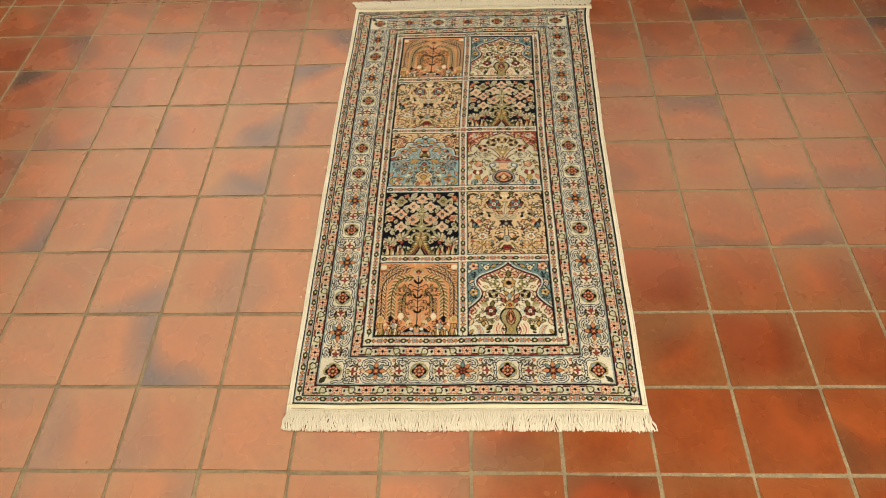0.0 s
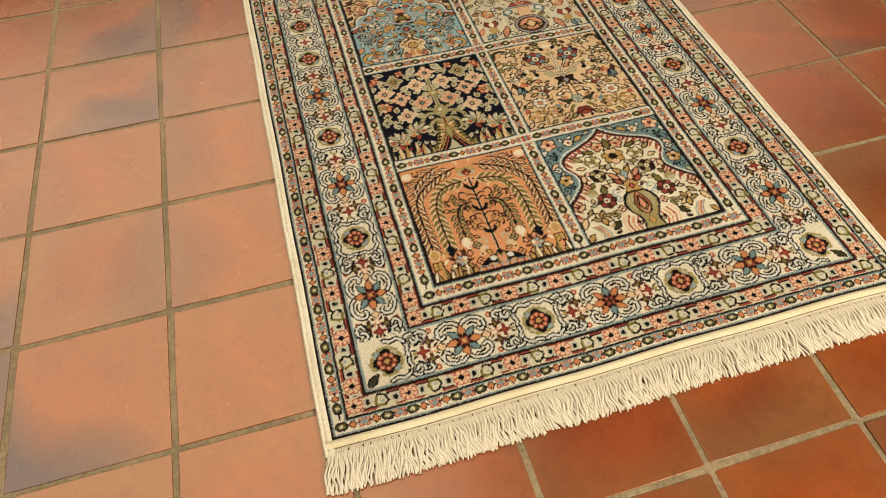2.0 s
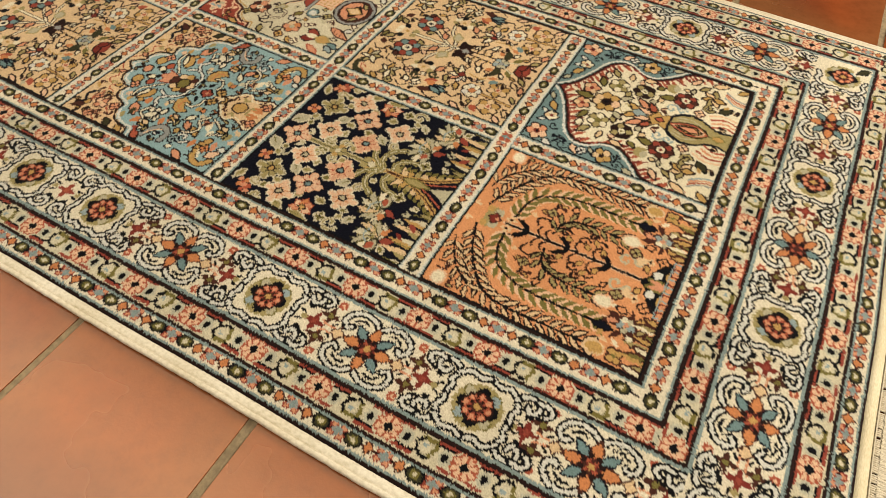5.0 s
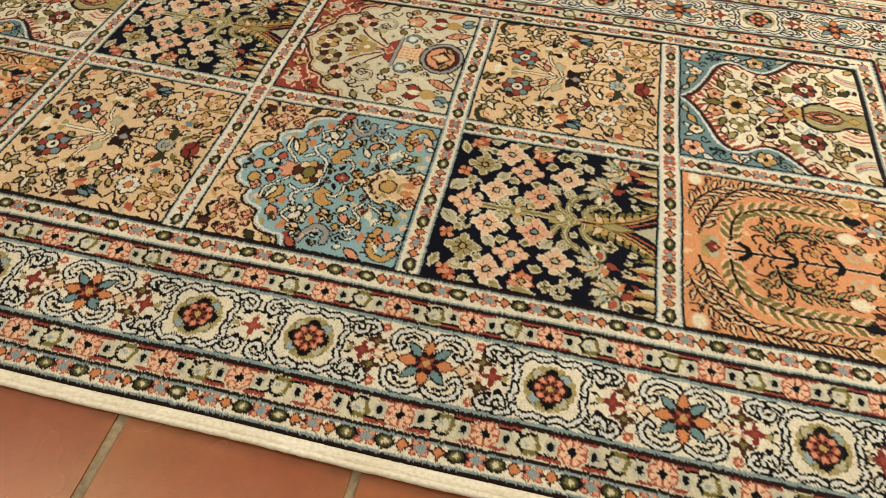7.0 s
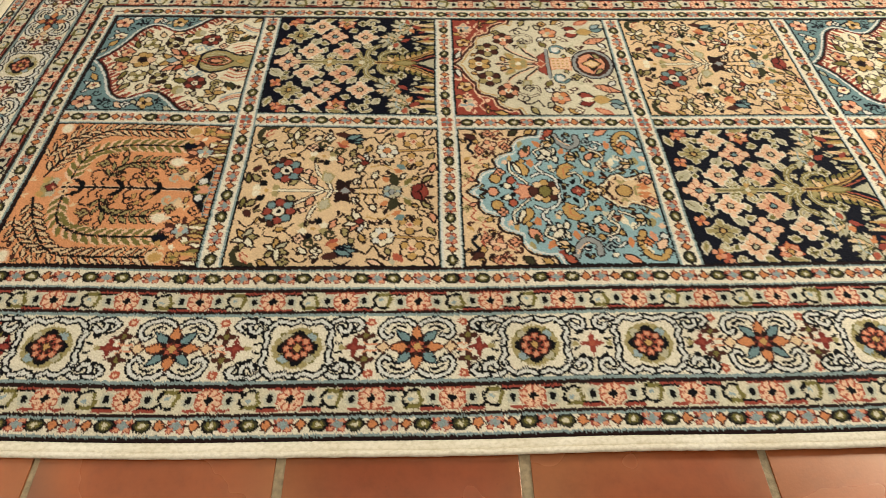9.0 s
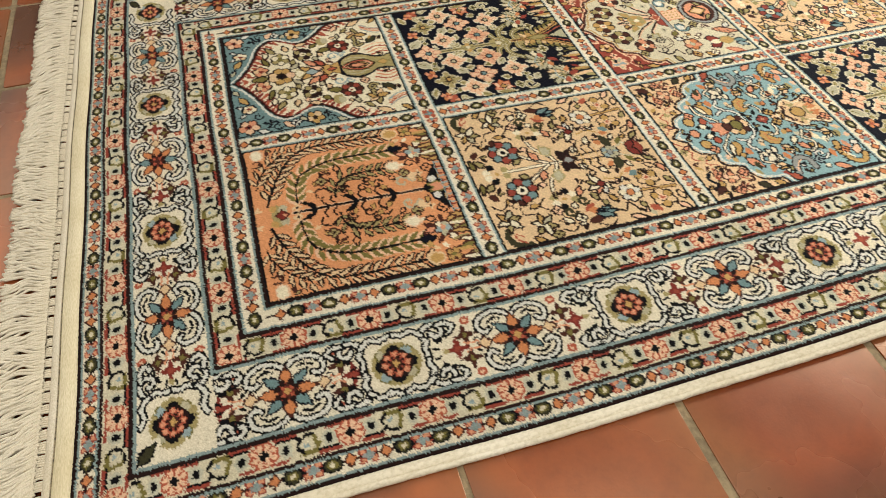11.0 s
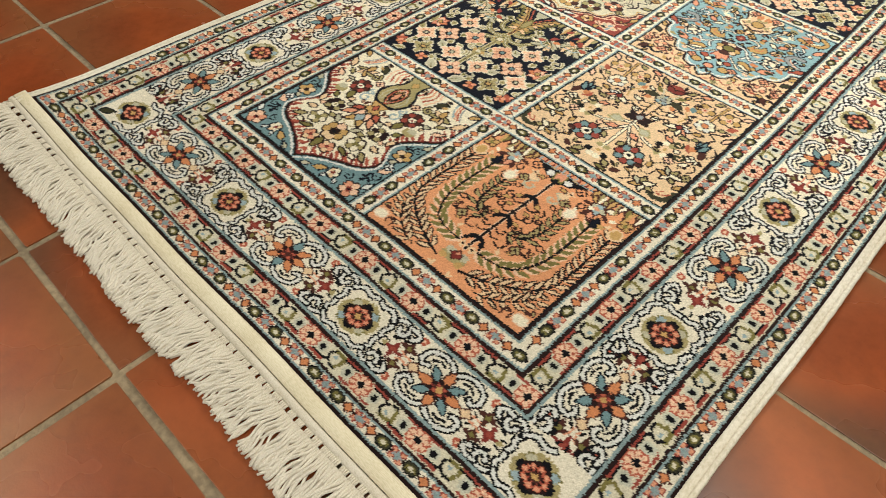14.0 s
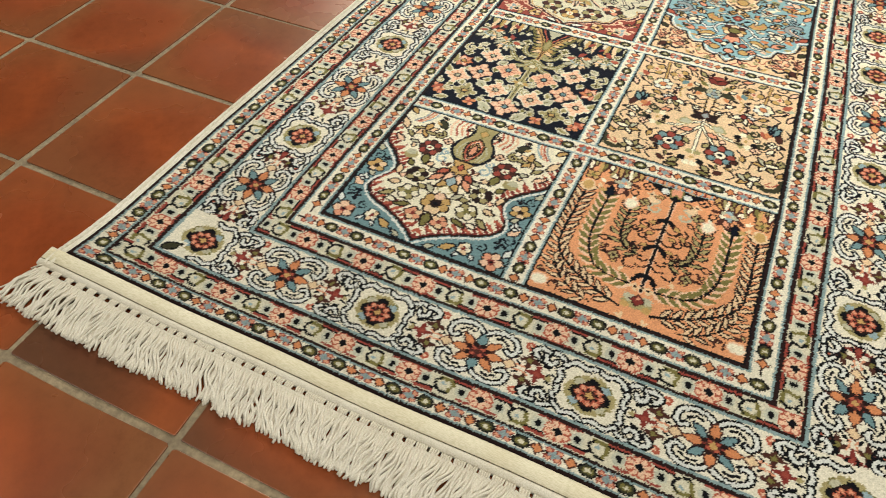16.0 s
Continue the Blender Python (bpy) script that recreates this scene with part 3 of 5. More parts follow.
def night(w, h):
    c = Chart(w, h, "navy")

    def bright(xa, ya, xb, yb, wide, dye, vein="olive"):
        """A leaf with a pale edge against the dark."""
        c.leaf(xa, ya, xb, yb, wide, dye, "mint", None, 1.4)
        c.stroke([(xa, ya), ((xa + xb) / 2, (ya + yb) / 2)], 0.9, vein)

    # buds and leaves between the blossoms
    for xa, ya, xb, yb, wide, dye in ((11, 138, 20, 128, 3.6, "sage"), (21, 128, 24, 124, 2.0, "khaki"), (49, 134, 58, 137, 2.0, "khaki"), (26, 108, 34, 101, 3.0, "sage"), (28, 100, 26, 94, 2.2, "khaki"),
                                      (5, 104, 4, 96, 2.0, "olive"), (5, 80, 9, 84, 2.2, "khaki"), (22, 66, 28, 72, 3.0, "sage"), (27, 84, 25, 76, 2.2, "olive"), (46, 88, 52, 90, 2.4, "khaki"), (48, 70, 46, 76, 2.4, "khaki"),
                                      (62, 100, 66, 92, 2.4, "khaki"), (45, 112, 47, 106, 2.0, "khaki"), (64, 86, 66, 72, 2.4, "khaki"), (52, 113, 56, 117, 1.8, "olive"), (14, 97, 20, 95, 2.0, "khaki"), (49, 46, 55, 50, 2.0, "sage")):
        bright(xa, ya, xb, yb, wide, dye)
    for x, y, dye in ((29, 132, "orange"), (59, 128, "orange"), (63, 124, "coral")):
        c.flower(x, y, 5.2, 4, [dye, "salmon"], "coral", None, None, 0.6)
    for x, y, r, way in ((8, 89, 4.4, 1), (9, 101, 4.2, -1), (60, 57, 6.0, 1), (53, 122, 4.0, 1), (64, 114, 4.2, 1), (8, 76, 3.4, 1), (24, 58, 4.4, -1)):
        c.curl(x, y, r, way, "khaki", "mint", 1.2)
    # trunk, gold with a dark middle line
    c.stroke([(0, 50), (0, 120)], 5.0, "mint")
    c.stroke([(0, 50), (0, 120)], 3.8, "khaki")
    c.stroke([(0, 50), (0, 120)], 1.0, "moss")
    for y, r in ((90, 4.4), (62, 6.0)):
        c.flower(0, y, r * 1.5, 6, ["gold", "khaki"], "mint", None)
    for pts in ([(0, 52), (9, 58), (18, 56), (25, 47)], [(1, 46), (9, 47), (15, 42), (17, 33)], [(2, 56), (8, 64), (14, 66)]):
        c.stroke(pts, 4.4, "khaki")
        c.stroke(pts, 2.6, "olive")
        c.stroke(pts, 0.9, "mint")
    kinds = {"pink": ("peach", "coral", "blue", "blush"), "peach": ("peach", "orange", "sage", "ivory"), "dusty": ("blush", "coral", "blue", "peach"), "olive": ("khaki", "moss", "gold", "mint")}
    for x, y, kind in ((0, 126, "pink"), (15.5, 108, "peach"), (39, 120, "olive"), (53.5, 102, "peach"), (38, 89, "pink"), (16, 77, "dusty"), (37.5, 61.5, "peach")):
        c.star(x, y, 10.8, *kinds[kind])
    # half blossom at the side
    for k in range(5):
        t = 1.2 + k * 0.95
        c.leaf(58, 80, 58 + 8 * math.cos(t), 80 + 8 * math.sin(t), 2.6, ("salmon", "peach", "orange")[k % 3], "coral", None, 0.8)
    c.gem(58, 80, 2.2, 2.2, "gold", "brown")
    # pale lilies with red sepals
    for x, y, n in ((32, 37, 1), (56, 27, -1)):
        for k, dye in enumerate(("mint", "sage", "tan", "mint", "sage", "cream", "sage")):
            t = -0.5 + 0.65 * k
            c.leaf(x - 1 * n, y - 4, x + n * 14 * math.cos(t), y + 12 * math.sin(t), 3.0, dye, "moss", None, 0.9)
            c.leaf(x + n * 8 * math.cos(t), y + 7 * math.sin(t), x + n * 15 * math.cos(t + 0.3), y + 13.5 * math.sin(t + 0.3), 1.5, dye, None)
        for k in range(4):
            t = 0.2 + 0.8 * k
            c.stroke([(x, y - 2), (x + n * 10 * math.cos(t), y + 9 * math.sin(t))], 0.9, ("khaki", "olive")[k % 2])
        c.stroke([(x - 5 * n, y + 1), (x, y + 5), (x + 7 * n, y + 4)], 1.3, "pale")
        c.leaf(x - 3 * n, y - 4, x - 10 * n, y - 1, 2.4, "coral")
        c.leaf(x - 1 * n, y - 7, x + 4 * n, y - 15, 2.6, "brick")
        c.leaf(x + 4 * n, y - 5, x + 11 * n, y - 9, 2.2, "orange")
    # toothed plumes that part from the foot of the trunk
    for k in range(10):
        x, y = 1.0 + 0.13 * k * k + 0.5 * k, 41 - 4.6 * k
        c.leaf(x, y, x + 8.5 - 0.2 * k, y + 5 - 0.9 * k, 2.2, ("khaki", "tan", "gold")[k % 3], None)
        c.leaf(x + 5, y + 2, x + 10, y + 1 - 0.5 * k, 1.3, "olive")
    c.stroke([(0, 50), (1.5, 34), (8, 16), (18, 1)], 3.4, "gold")
    c.stroke([(0, 50), (1.5, 34), (8, 16), (18, 1)], 1.2, "umber")
    c.poly([(-1, 14), (0, 15), (3, 8), (8, -1), (-1, -1)], "sage")
    c.stroke([(0, 26), (5, 13), (12, 0)], 1.4, "coral")
    c.leaf(0, 34, 0, 16, 2.6, "khaki", "olive")
    # grass along the foot
    for k in range(10):
        x = 24 + 4.6 * k
        c.leaf(x, -3, x + (2.4 if k % 2 else -1.5), 9 + 4 * (k * 5 % 4), 2.0, ("khaki", "mint", "gold", "tan")[k % 4], None)
        if k % 3 == 0:
            c.stroke([(x, 0), (x + 1, 12)], 0.9, "olive")
    c.leaf(33, 10, 40, 4, 2.0, "brick")
    c.leaf(45, 14, 49, 8, 1.6, "red")
    c.scatter(random.Random(11), "navy", 12, [("khaki", "mint"), ("sage", None), ("olive", "mint")], 1.8, False, 0.02)
    c.mirror()
    c.outline()
    return c.a


def garden(w, h):
    c = Chart(w, h, "tan")

    def drawn(xa, ya, xb, yb, wide, dye, rim="brown"):
        c.leaf(xa, ya, xb, yb, wide, dye, rim, None, 1.5)

    # stem and branches, cream between brown lines
    for pts in ([(0, 116), (0, 72)], [(1, 82), (7, 92), (15, 103)], [(1, 76), (9, 80), (17, 87), (28, 90)]):
        c.stroke(pts, 3.4, "brown")
        c.stroke(pts, 1.6, "cream")
    c.flower(19.5, 110, 13, 8, ["brick", "blue"], "ivory", "brown", "black")
    for x, y in ((0, 122), (35, 85)):
        c.flower(x, y, 12, 8, ["black", "cream", "khaki", "tan"], "tan", None, "gold", math.pi / 8)
    for x, y in ((47, 86), (40, 73)):
        c.curl(x, y, 4.6, 1, "moss", None, 2.6)
    # dark knot on the stem, and pale leaves beside it
    c.poly([(-3, 74), (0, 70), (3, 74), (12, 73), (9, 67), (12, 61), (4, 63), (0, 58), (-4, 63), (-12, 61), (-9, 67), (-12, 73)], "brown")
    c.gem(0, 66, 3, 4, "grey", "umber")
    drawn(9, 78, 18, 82, 3.4, "sage", "khaki")
    drawn(6, 88, 14, 92, 2.2, "salmon")
    drawn(7, 60, 12, 56, 2.0, "cream")
    c.stroke([(2, 60), (3, 48), (3, 40)], 1.5, "brown")
    for y in (56, 50, 44):
        c.stroke([(3, y), (9, y + 2), (13, y - 1)], 1.5, "brown")
        c.stroke([(1, y - 1), (7, y - 1)], 1.0, "gold")
    # tulips at the sides
    c.leaf(50, 76, 44, 66, 2.6, "coral")
    c.leaf(60, 78, 56, 62, 3.0, "umber")
    c.leaf(49, 74, 52, 64, 3.0, "orange")
    for x, y in ((50, 58), (54, 55), (58, 58)):
        drawn(54, 68, x, y, 2.0, "blue", "navy")
    c.stroke([(54, 55), (56, 48), (50, 44), (56, 40)], 1.5, "brown")
    # corner hook and drawn leaf tufts
    c.stroke([(66, 123), (64, 132), (57, 135), (52, 133)], 4.6, "moss")
    c.stroke([(64, 124), (61, 129), (56, 130), (59, 125)], 1.2, "coral")
    for x, y, n, turn in ((44, 129, 6, 0.3), (53, 107, 6, 0.9)):
        for a in range(n):
            t = turn + a * 2 * math.pi / n
            drawn(x, y, x + 9.5 * math.cos(t), y + 8 * math.sin(t), 1.9, ("khaki", "cream", "gold", "sage")[a % 4], "brown")
    c.leaf(18, 134, 25, 129, 2.8, "umber")
    drawn(9, 128, 15, 134, 2.0, "khaki")
    drawn(8, 136, 16, 137, 1.4, "olive")
    for pts in ([(28, 136), (33, 131), (30, 124), (35, 121)], [(35, 118), (41, 117), (43, 111)], [(30, 99), (37, 103), (42, 99), (47, 97)], [(60, 97), (64, 91), (60, 86)], [(58, 92), (53, 96)], [(28, 74), (33, 71), (30, 66)], [(62, 72), (66, 64), (62, 58)]):
        c.stroke(pts, 1.3, "brown")
    drawn(27, 70, 35, 74, 1.9, "salmon")
    # lilies over the foot
    for k in range(6):
        t = -0.9 + k * 0.72
        drawn(28, 54, 28 + 11 * math.cos(t), 55 + 9 * math.sin(t), 2.0, ("cream", "ice", "salmon", "cream", "khaki", "cream")[k], "brown")
    c.gem(28, 54, 2.6, 3, "red", "brown")
    c.stroke([(24, 49), (26, 40), (22, 34)], 1.5, "gold")
    c.flower(42, 38, 9.0, 7, ["cream", "ice"], "orange", "brown")
    c.stroke([(42, 29), (44, 4)], 3.2, "umber")
    c.stroke([(42, 29), (44, 4)], 1.7, "gold")
    for x, y in ((52.5, 18), (31, 19.5)):
        c.flower(x, y, 9.2, 6, ["gold", "tan"], "peach", "brown", "coral")
    c.leaf(57, 31, 63, 24, 2.8, "coral")
    c.leaf(60, 33, 66, 30, 1.8, "sage")
    c.leaf(22, 24, 27, 31, 2.4, "blue")
    c.leaf(19, 26, 22, 33, 2.0, "orange")
    # palmette at the foot
    c.flower(0, 33, 7.4, 7, ["sage", "pale"], "grey", "brown")
    c.leaf(6, 30, 19, 34, 3.8, "moss")
    c.leaf(5, 24, 14, 19, 2.8, "olive")
    c.leaf(9, 36, 15, 41, 2.2, "orange")
    c.stroke([(4, 27), (7, 20), (3, 17)], 1.2, "mint")
    c.leaf(-7, 11, 7, 11, 3.0, "brick", "red")
    c.leaf(0, 18, 8, 12, 2.6, "red", "brown")
    for xa, ya, xb, yb, dye in ((10, 11, 16, 5, "khaki"), (18, 14, 23, 8, "tan"), (60, 10, 66, 4, "peach"), (20, 5, 28, 3, "salmon"), (34, 7, 40, 3, "khaki"), (50, 5, 57, 3, "tan"), (62, 47, 66, 38, "peach"), (13, 47, 19, 44, "cream"), (35, 64, 42, 62, "khaki"),
                                (40, 53, 47, 50, "gold"), (6, 106, 10, 100, "khaki"), (62, 118, 66, 112, "gold"), (28, 116, 33, 113, "umber"), (52, 92, 57, 88, "cream")):
        drawn(xa, ya, xb, yb, 1.7, dye)
    c.scatter(random.Random(21), "tan", 22, [("tan", "brown"), ("peach", "brown"), ("gold", "brown"), ("cream", "brown"), ("khaki", "brown")], 2.2, False, 0.06, 0.35)
    c.mirror()
    c.outline()
    return c.a


def medallion(w, h):
    c = Chart(w, h, "tan")

    def drawn(xa, ya, xb, yb, wide, dye, rim="brown"):
        c.leaf(xa, ya, xb, yb, wide, dye, rim, None, 1.5)

    edge = [(0, 135), (4, 131), (7, 127), (13, 127.5), (19, 124), (22, 118), (24, 113), (31, 114.5), (37, 111), (40, 104), (42, 100), (49, 100), (56, 94), (59, 86), (60, 79), (72, 76)]
    c.put(c.inside([*edge, (72, -2), (-72, -2), *[(-x, y) for x, y in reversed(edge)]]), "sky")
    c.stroke([(x + 0.8, y + 1.2) for x, y in edge], 2.0, "brown")
    c.stroke([(x - 1.2, y - 1.6) for x, y in edge], 1.7, "ice")
    # corners above the medallion
    c.stroke([(40, 130), (46, 134), (52, 131), (57, 133)], 2.6, "navy")
    c.stroke([(38, 125), (44, 128), (50, 126)], 2.0, "coral")
    c.leaf(56, 126, 62, 137, 3.0, "umber")
    c.flower(49, 117, 5.4, 4, ["salmon", "peach"], "tan", "umber", None, 0.4)
    for pts in ([(12, 136), (18, 131), (24, 134), (28, 127)], [(26, 122), (31, 126), (35, 119)], [(58, 108), (62, 114), (66, 108)], [(5, 139), (10, 134)], [(46, 107), (51, 110), (55, 104)]):
        c.stroke(pts, 1.2, "coral")
    c.leaf(31, 137, 37, 133, 2.0, "gold", None)
    c.leaf(60, 101, 66, 94, 2.6, "moss", "brown")
    c.leaf(62, 88, 66, 82, 2.0, "gold", "brown")
    # heart of the medallion
    for x, y, dye, r in ((0, 117, "salmon", 4.0), (13, 115, "gold", 4.4), (6, 107, "cream", 2.8), (11, 104, "coral", 3.2)):
        c.ell(x, y, r, r * 0.8, dye, "brown")
    c.ell(6, 111, 2.2, 1.8, "black")
    c.ell(3, 103, 2.0, 1.8, "black")
    c.poly([(-9, 100), (-5, 90), (0, 86), (5, 90), (9, 100), (4, 98), (0, 103), (-4, 98)], "salmon", "red")
    c.flower(0, 80, 13, 9, ["gold", "tan", "umber"], "khaki", "brown", "gold")
    c.ell(0, 80, 5.0, 4.0, "olive", "brown")
    c.flower(0, 56, 4.4, 5, ["brick"], "salmon", "black")
    for xa, ya, xb, yb in ((6, 66, 13, 70), (6, 60, 13, 57), (5, 50, 12, 47)):
        c.leaf(xa, ya, xb, yb, 1.7, "black")
    # white-edged vines
    for pts in ([(3, 70), (12, 72), (18, 80), (15, 88)], [(18, 80), (24, 84), (30, 80)]):
        c.stroke(pts, 3.6, "navy")
        c.stroke(pts, 1.8, "ice")
    # shells, curled leaves and white blossoms
    c.leaf(16, 92, 30, 98, 4.2, "gold", "brown")
    c.leaf(18, 96, 29, 101, 1.8, "cream", "brown")
    c.poly([(11, 66), (17, 70), (26, 67), (29, 60), (24, 54), (21, 60), (15, 58)], "gold", "brown")
    c.stroke([(15, 64), (22, 64), (25, 59)], 1.2, "orange")
    for k in range(3):
        drawn(37, 70 + 3 * k, 29 + 2 * k, 68 + 7 * k, 2.4, "ivory", "black")
        drawn(37, 72, 45, 68 + 6 * k, 2.4, "ivory", "black")
    c.leaf(30, 60, 44, 56, 3.0, "orange", None)
    c.leaf(36, 94, 47, 87, 3.4, "salmon", "brown")
    c.leaf(40, 90, 49, 90, 2.2, "moss", None)
    c.leaf(27, 106, 33, 108, 2.0, "peach", None)
    # the grey S at each side
    c.stroke([(60, 66), (52, 63), (46, 57), (50, 50), (58, 50)], 6.0, "brown")
    c.stroke([(60, 66), (52, 63), (46, 57), (50, 50), (58, 50)], 4.0, "grey")
    c.stroke([(58, 65), (52, 61), (49, 56)], 1.2, "peach")
    c.leaf(60, 74, 66, 66, 2.6, "coral", "brown")
    c.leaf(55, 78, 60, 70, 1.8, "brick", None)
    c.curl(47, 37, 6, 1, "ice", "navy", 1.6)
    c.curl(53, 42, 4, -1, "pale", "navy", 1.4)
    drawn(32, 46, 40, 40, 2.6, "salmon")
    drawn(35, 38, 42, 30, 2.4, "gold")
    c.leaf(24, 44, 32, 50, 1.8, "cream", "black")
    # hooks in the lower corners
    c.stroke([(40, 18), (50, 21), (60, 17), (62, 9), (56, 4)], 6.0, "brown")
    c.stroke([(40, 18), (50, 21), (60, 17), (62, 9), (56, 4)], 4.0, "gold")
    for k in range(5):
        c.stroke([(43 + 4 * k, 21), (44 + 4 * k, 24)], 1.6, "brown")
    c.stroke([(44, 17), (52, 18), (58, 14)], 1.2, "cream")
    c.leaf(60, 34, 66, 24, 2.4, "salmon", "brown")
    c.leaf(54, 10, 46, 3, 2.8, "peach", "brown")
    # the large palmette at the foot
    palm = [(0, 50), (2, 42), (8, 36), (15, 30), (17, 24), (12, 20), (14, 12), (18, 5), (14, -2), (0, -2)]
    c.poly([(x + 1.6 if x else 0, y + 0.5) for x, y in palm] + [(-x - 1.6 if x else 0, y + 0.5) for x, y in reversed(palm)], "brown")
    c.poly(palm + [(-x, y) for x, y in reversed(palm)], "tan")
    c.stroke([(x - 1.4, y) for x, y in palm[1:-1]], 1.2, "cream")
    c.ell(0, 23, 5.4, 5.2, "gold", "brown")
    for x in (3, 7):
        c.leaf(x, 3, x * 0.7, 14, 1.7, "orange", None)
    for xa, ya, xb, yb, dye in ((20, 42, 27, 34, "mint"), (24, 30, 34, 26, "cream"), (22, 18, 33, 15, "orange"), (26, 8, 36, 10, "khaki"), (37, 3, 30, 3, "peach"), (30, 22, 38, 24, "cream")):
        c.leaf(xa, ya, xb, yb, 2.5, dye, None)
    # soft unlined strokes, and scrolls with a pale core
    for xa, ya, xb, yb, wide, dye in ((33, 88, 24, 88, 2.8, "orange"), (46, 78, 54, 84, 2.6, "orange"), (20, 50, 14, 46, 2.2, "gold"), (38, 64, 46, 62, 2.2, "orange"), (30, 34, 22, 28, 2.6, "tan"), (44, 27, 54, 28, 2.4, "orange"),
                                      (27, 73, 22, 75, 2.0, "tan"), (54, 92, 46, 95, 2.0, "khaki"), (48, 10, 38, 12, 2.4, "salmon"), (21, 8, 26, 2, 2.2, "tan"), (30, 104, 38, 103, 2.0, "gold")):
        c.leaf(xa, ya, xb, yb, wide, dye, None)
    for pts in ([(20, 34), (27, 38), (33, 33), (40, 35), (43, 42)], [(36, 82), (42, 84), (46, 78), (52, 76)], [(7, 52), (13, 52), (18, 56), (17, 61)], [(8, 92), (14, 98), (21, 104), (30, 104)], [(36, 22), (30, 18), (24, 22), (20, 30)]):
        c.vine(pts, "ivory", "black", 3.4, 1.4)
    for x, y in ((34, 54), (50, 70), (26, 14)):
        for k in range(4):
            t = -0.4 + 0.8 * k
            drawn(x, y, x + 7.5 * math.cos(t), y + 6.5 * math.sin(t), 1.7, ("khaki", "ivory", "gold", "tan")[k], "black")
    c.scatter(random.Random(31), "sky", 16, [("ivory", "black"), ("orange", "brown"), ("khaki", "brown"), ("salmon", "brown"), ("mint", "navy"), ("ice", "navy"), ("gold", "brown")], 2.3, False, 0.10, 0.4)
    c.scatter(random.Random(32), "tan", 26, [("gold", "brown"), ("umber", None), ("salmon", "umber"), ("khaki", None)], 2.0)
    c.mirror()
    c.outline()
    return c.a


def court(w, h):
    c = Chart(w, h, "brick")

    def drawn(xa, ya, xb, yb, wide, dye, rim="brown"):
        c.leaf(xa, ya, xb, yb, wide, dye, rim, None, 1.5)

    edge = [(0, 138), (4, 134), (13, 130), (20, 126), (26, 121), (33, 121), (40, 118), (43, 110), (46, 106), (53, 105), (58, 100), (61, 93), (60, 88), (72, 84)]
    c.put(c.inside([*edge, (72, -2), (-72, -2), *[(-x, y) for x, y in reversed(edge)]]), "mint")
    c.stroke([(x + 0.6, y + 1.0) for x, y in edge], 2.2, "umber")
    c.stroke([(x + 2.2, y + 2.4) for x, y in edge], 1.3, "peach")
    c.stroke([(x - 1.2, y - 1.6) for x, y in edge], 1.2, "gold")
    # red spandrels
    for k in range(5):
        t = k * 1.26
        drawn(53, 130, 53 + 8 * math.cos(t), 130 + 6.5 * math.sin(t), 2.6, ("sage", "pale", "khaki")[k % 3], "peach")
    c.ell(50, 132, 2.2, 1.8, "navy")
    c.flower(31, 131, 6.4, 5, ["gold", "tan"], "umber", "umber")
    drawn(8, 138, 18, 134, 1.8, "ice")
    c.stroke([(44, 120), (50, 116), (56, 120), (62, 116)], 1.4, "peach")
    drawn(63, 108, 66, 98, 2.0, "gold")
    # five brown blossoms under the arch
    for x, y, dyes in ((0, 118, ("umber", "gold")), (20, 110, ("umber", "khaki")), (36.5, 95, ("umber", "salmon"))):
        c.flower(x, y, 10, 6, list(dyes), "cream", "brown", "orange")
    # fountain of thin stems
    for pts in ([(2, 70), (4, 86), (10, 98)], [(4, 70), (12, 84), (22, 94), (28, 92)], [(1, 72), (2, 92), (0, 104)], [(7, 68), (18, 78), (30, 82)]):
        c.stroke(pts, 1.6, "brown")
        c.stroke([(x + 1.2, y - 1) for x, y in pts], 1.2, "peach")
    c.flower(0, 84, 8, 6, ["gold", "khaki"], "cream", "gold")
    drawn(8, 88, 14, 94, 2.0, "gold", "khaki")
    c.stroke([(40, 87), (44, 78), (40, 70), (32, 70), (30, 75)], 3.2, "umber")
    c.stroke([(40, 87), (44, 78), (40, 70), (32, 70), (30, 75)], 1.6, "mint")
    drawn(24, 76, 29, 82, 2.4, "sage", "khaki")
    # the ewer
    c.poly([(-16, 60), (-10, 67), (-4, 66), (0, 72), (4, 66), (10, 67), (16, 60)], "brick", "umber")
    c.gem(0, 64, 4, 4, "coral", "peach")
    c.stroke([(-20, 58), (20, 58)], 2.4, "grey")
    c.stroke([(-20, 56.6), (20, 56.6)], 1.0, "navy")
    c.curl(19, 49, 7.4, 1, "navy", None, 3.6)
    c.curl(19, 49, 7.4, 1, "blue", None, 1.8)
    c.ell(20, 50, 3.6, 3.2, "ice")
    c.leaf(24, 58, 31, 62, 2.2, "olive", "umber")
    c.poly([(-8, 56), (8, 56), (7, 46), (9, 38), (-9, 38), (-7, 46)], "peach", "orange")
    for y in (41, 45, 49, 53):
        for x in (0, 4):
            c.ell(x, y, 1.1, 1.1, "gold")
    c.ell(0, 19, 21, 18.5, "brown")
    c.ell(0, 19, 19.6, 17.2, "grey")
    c.ell(0, 19, 17, 14.8, "umber")
    c.ell(0, 20, 13.6, 11.6, "salmon", "brown")
    c.poly([(-11, 20), (-5, 23), (0, 30), (5, 23), (11, 20), (5, 15), (0, 10), (-5, 15)], "brown")
    c.gem(0, 20, 4.4, 6.4, "tan", "gold")
    drawn(8, 12, 14, 18, 1.8, "khaki", "brown")
    # tulips, buds and striped cones at the sides
    c.flower(46, 53, 7.6, 5, ["orange", "salmon", "tan"], "sage", "umber")
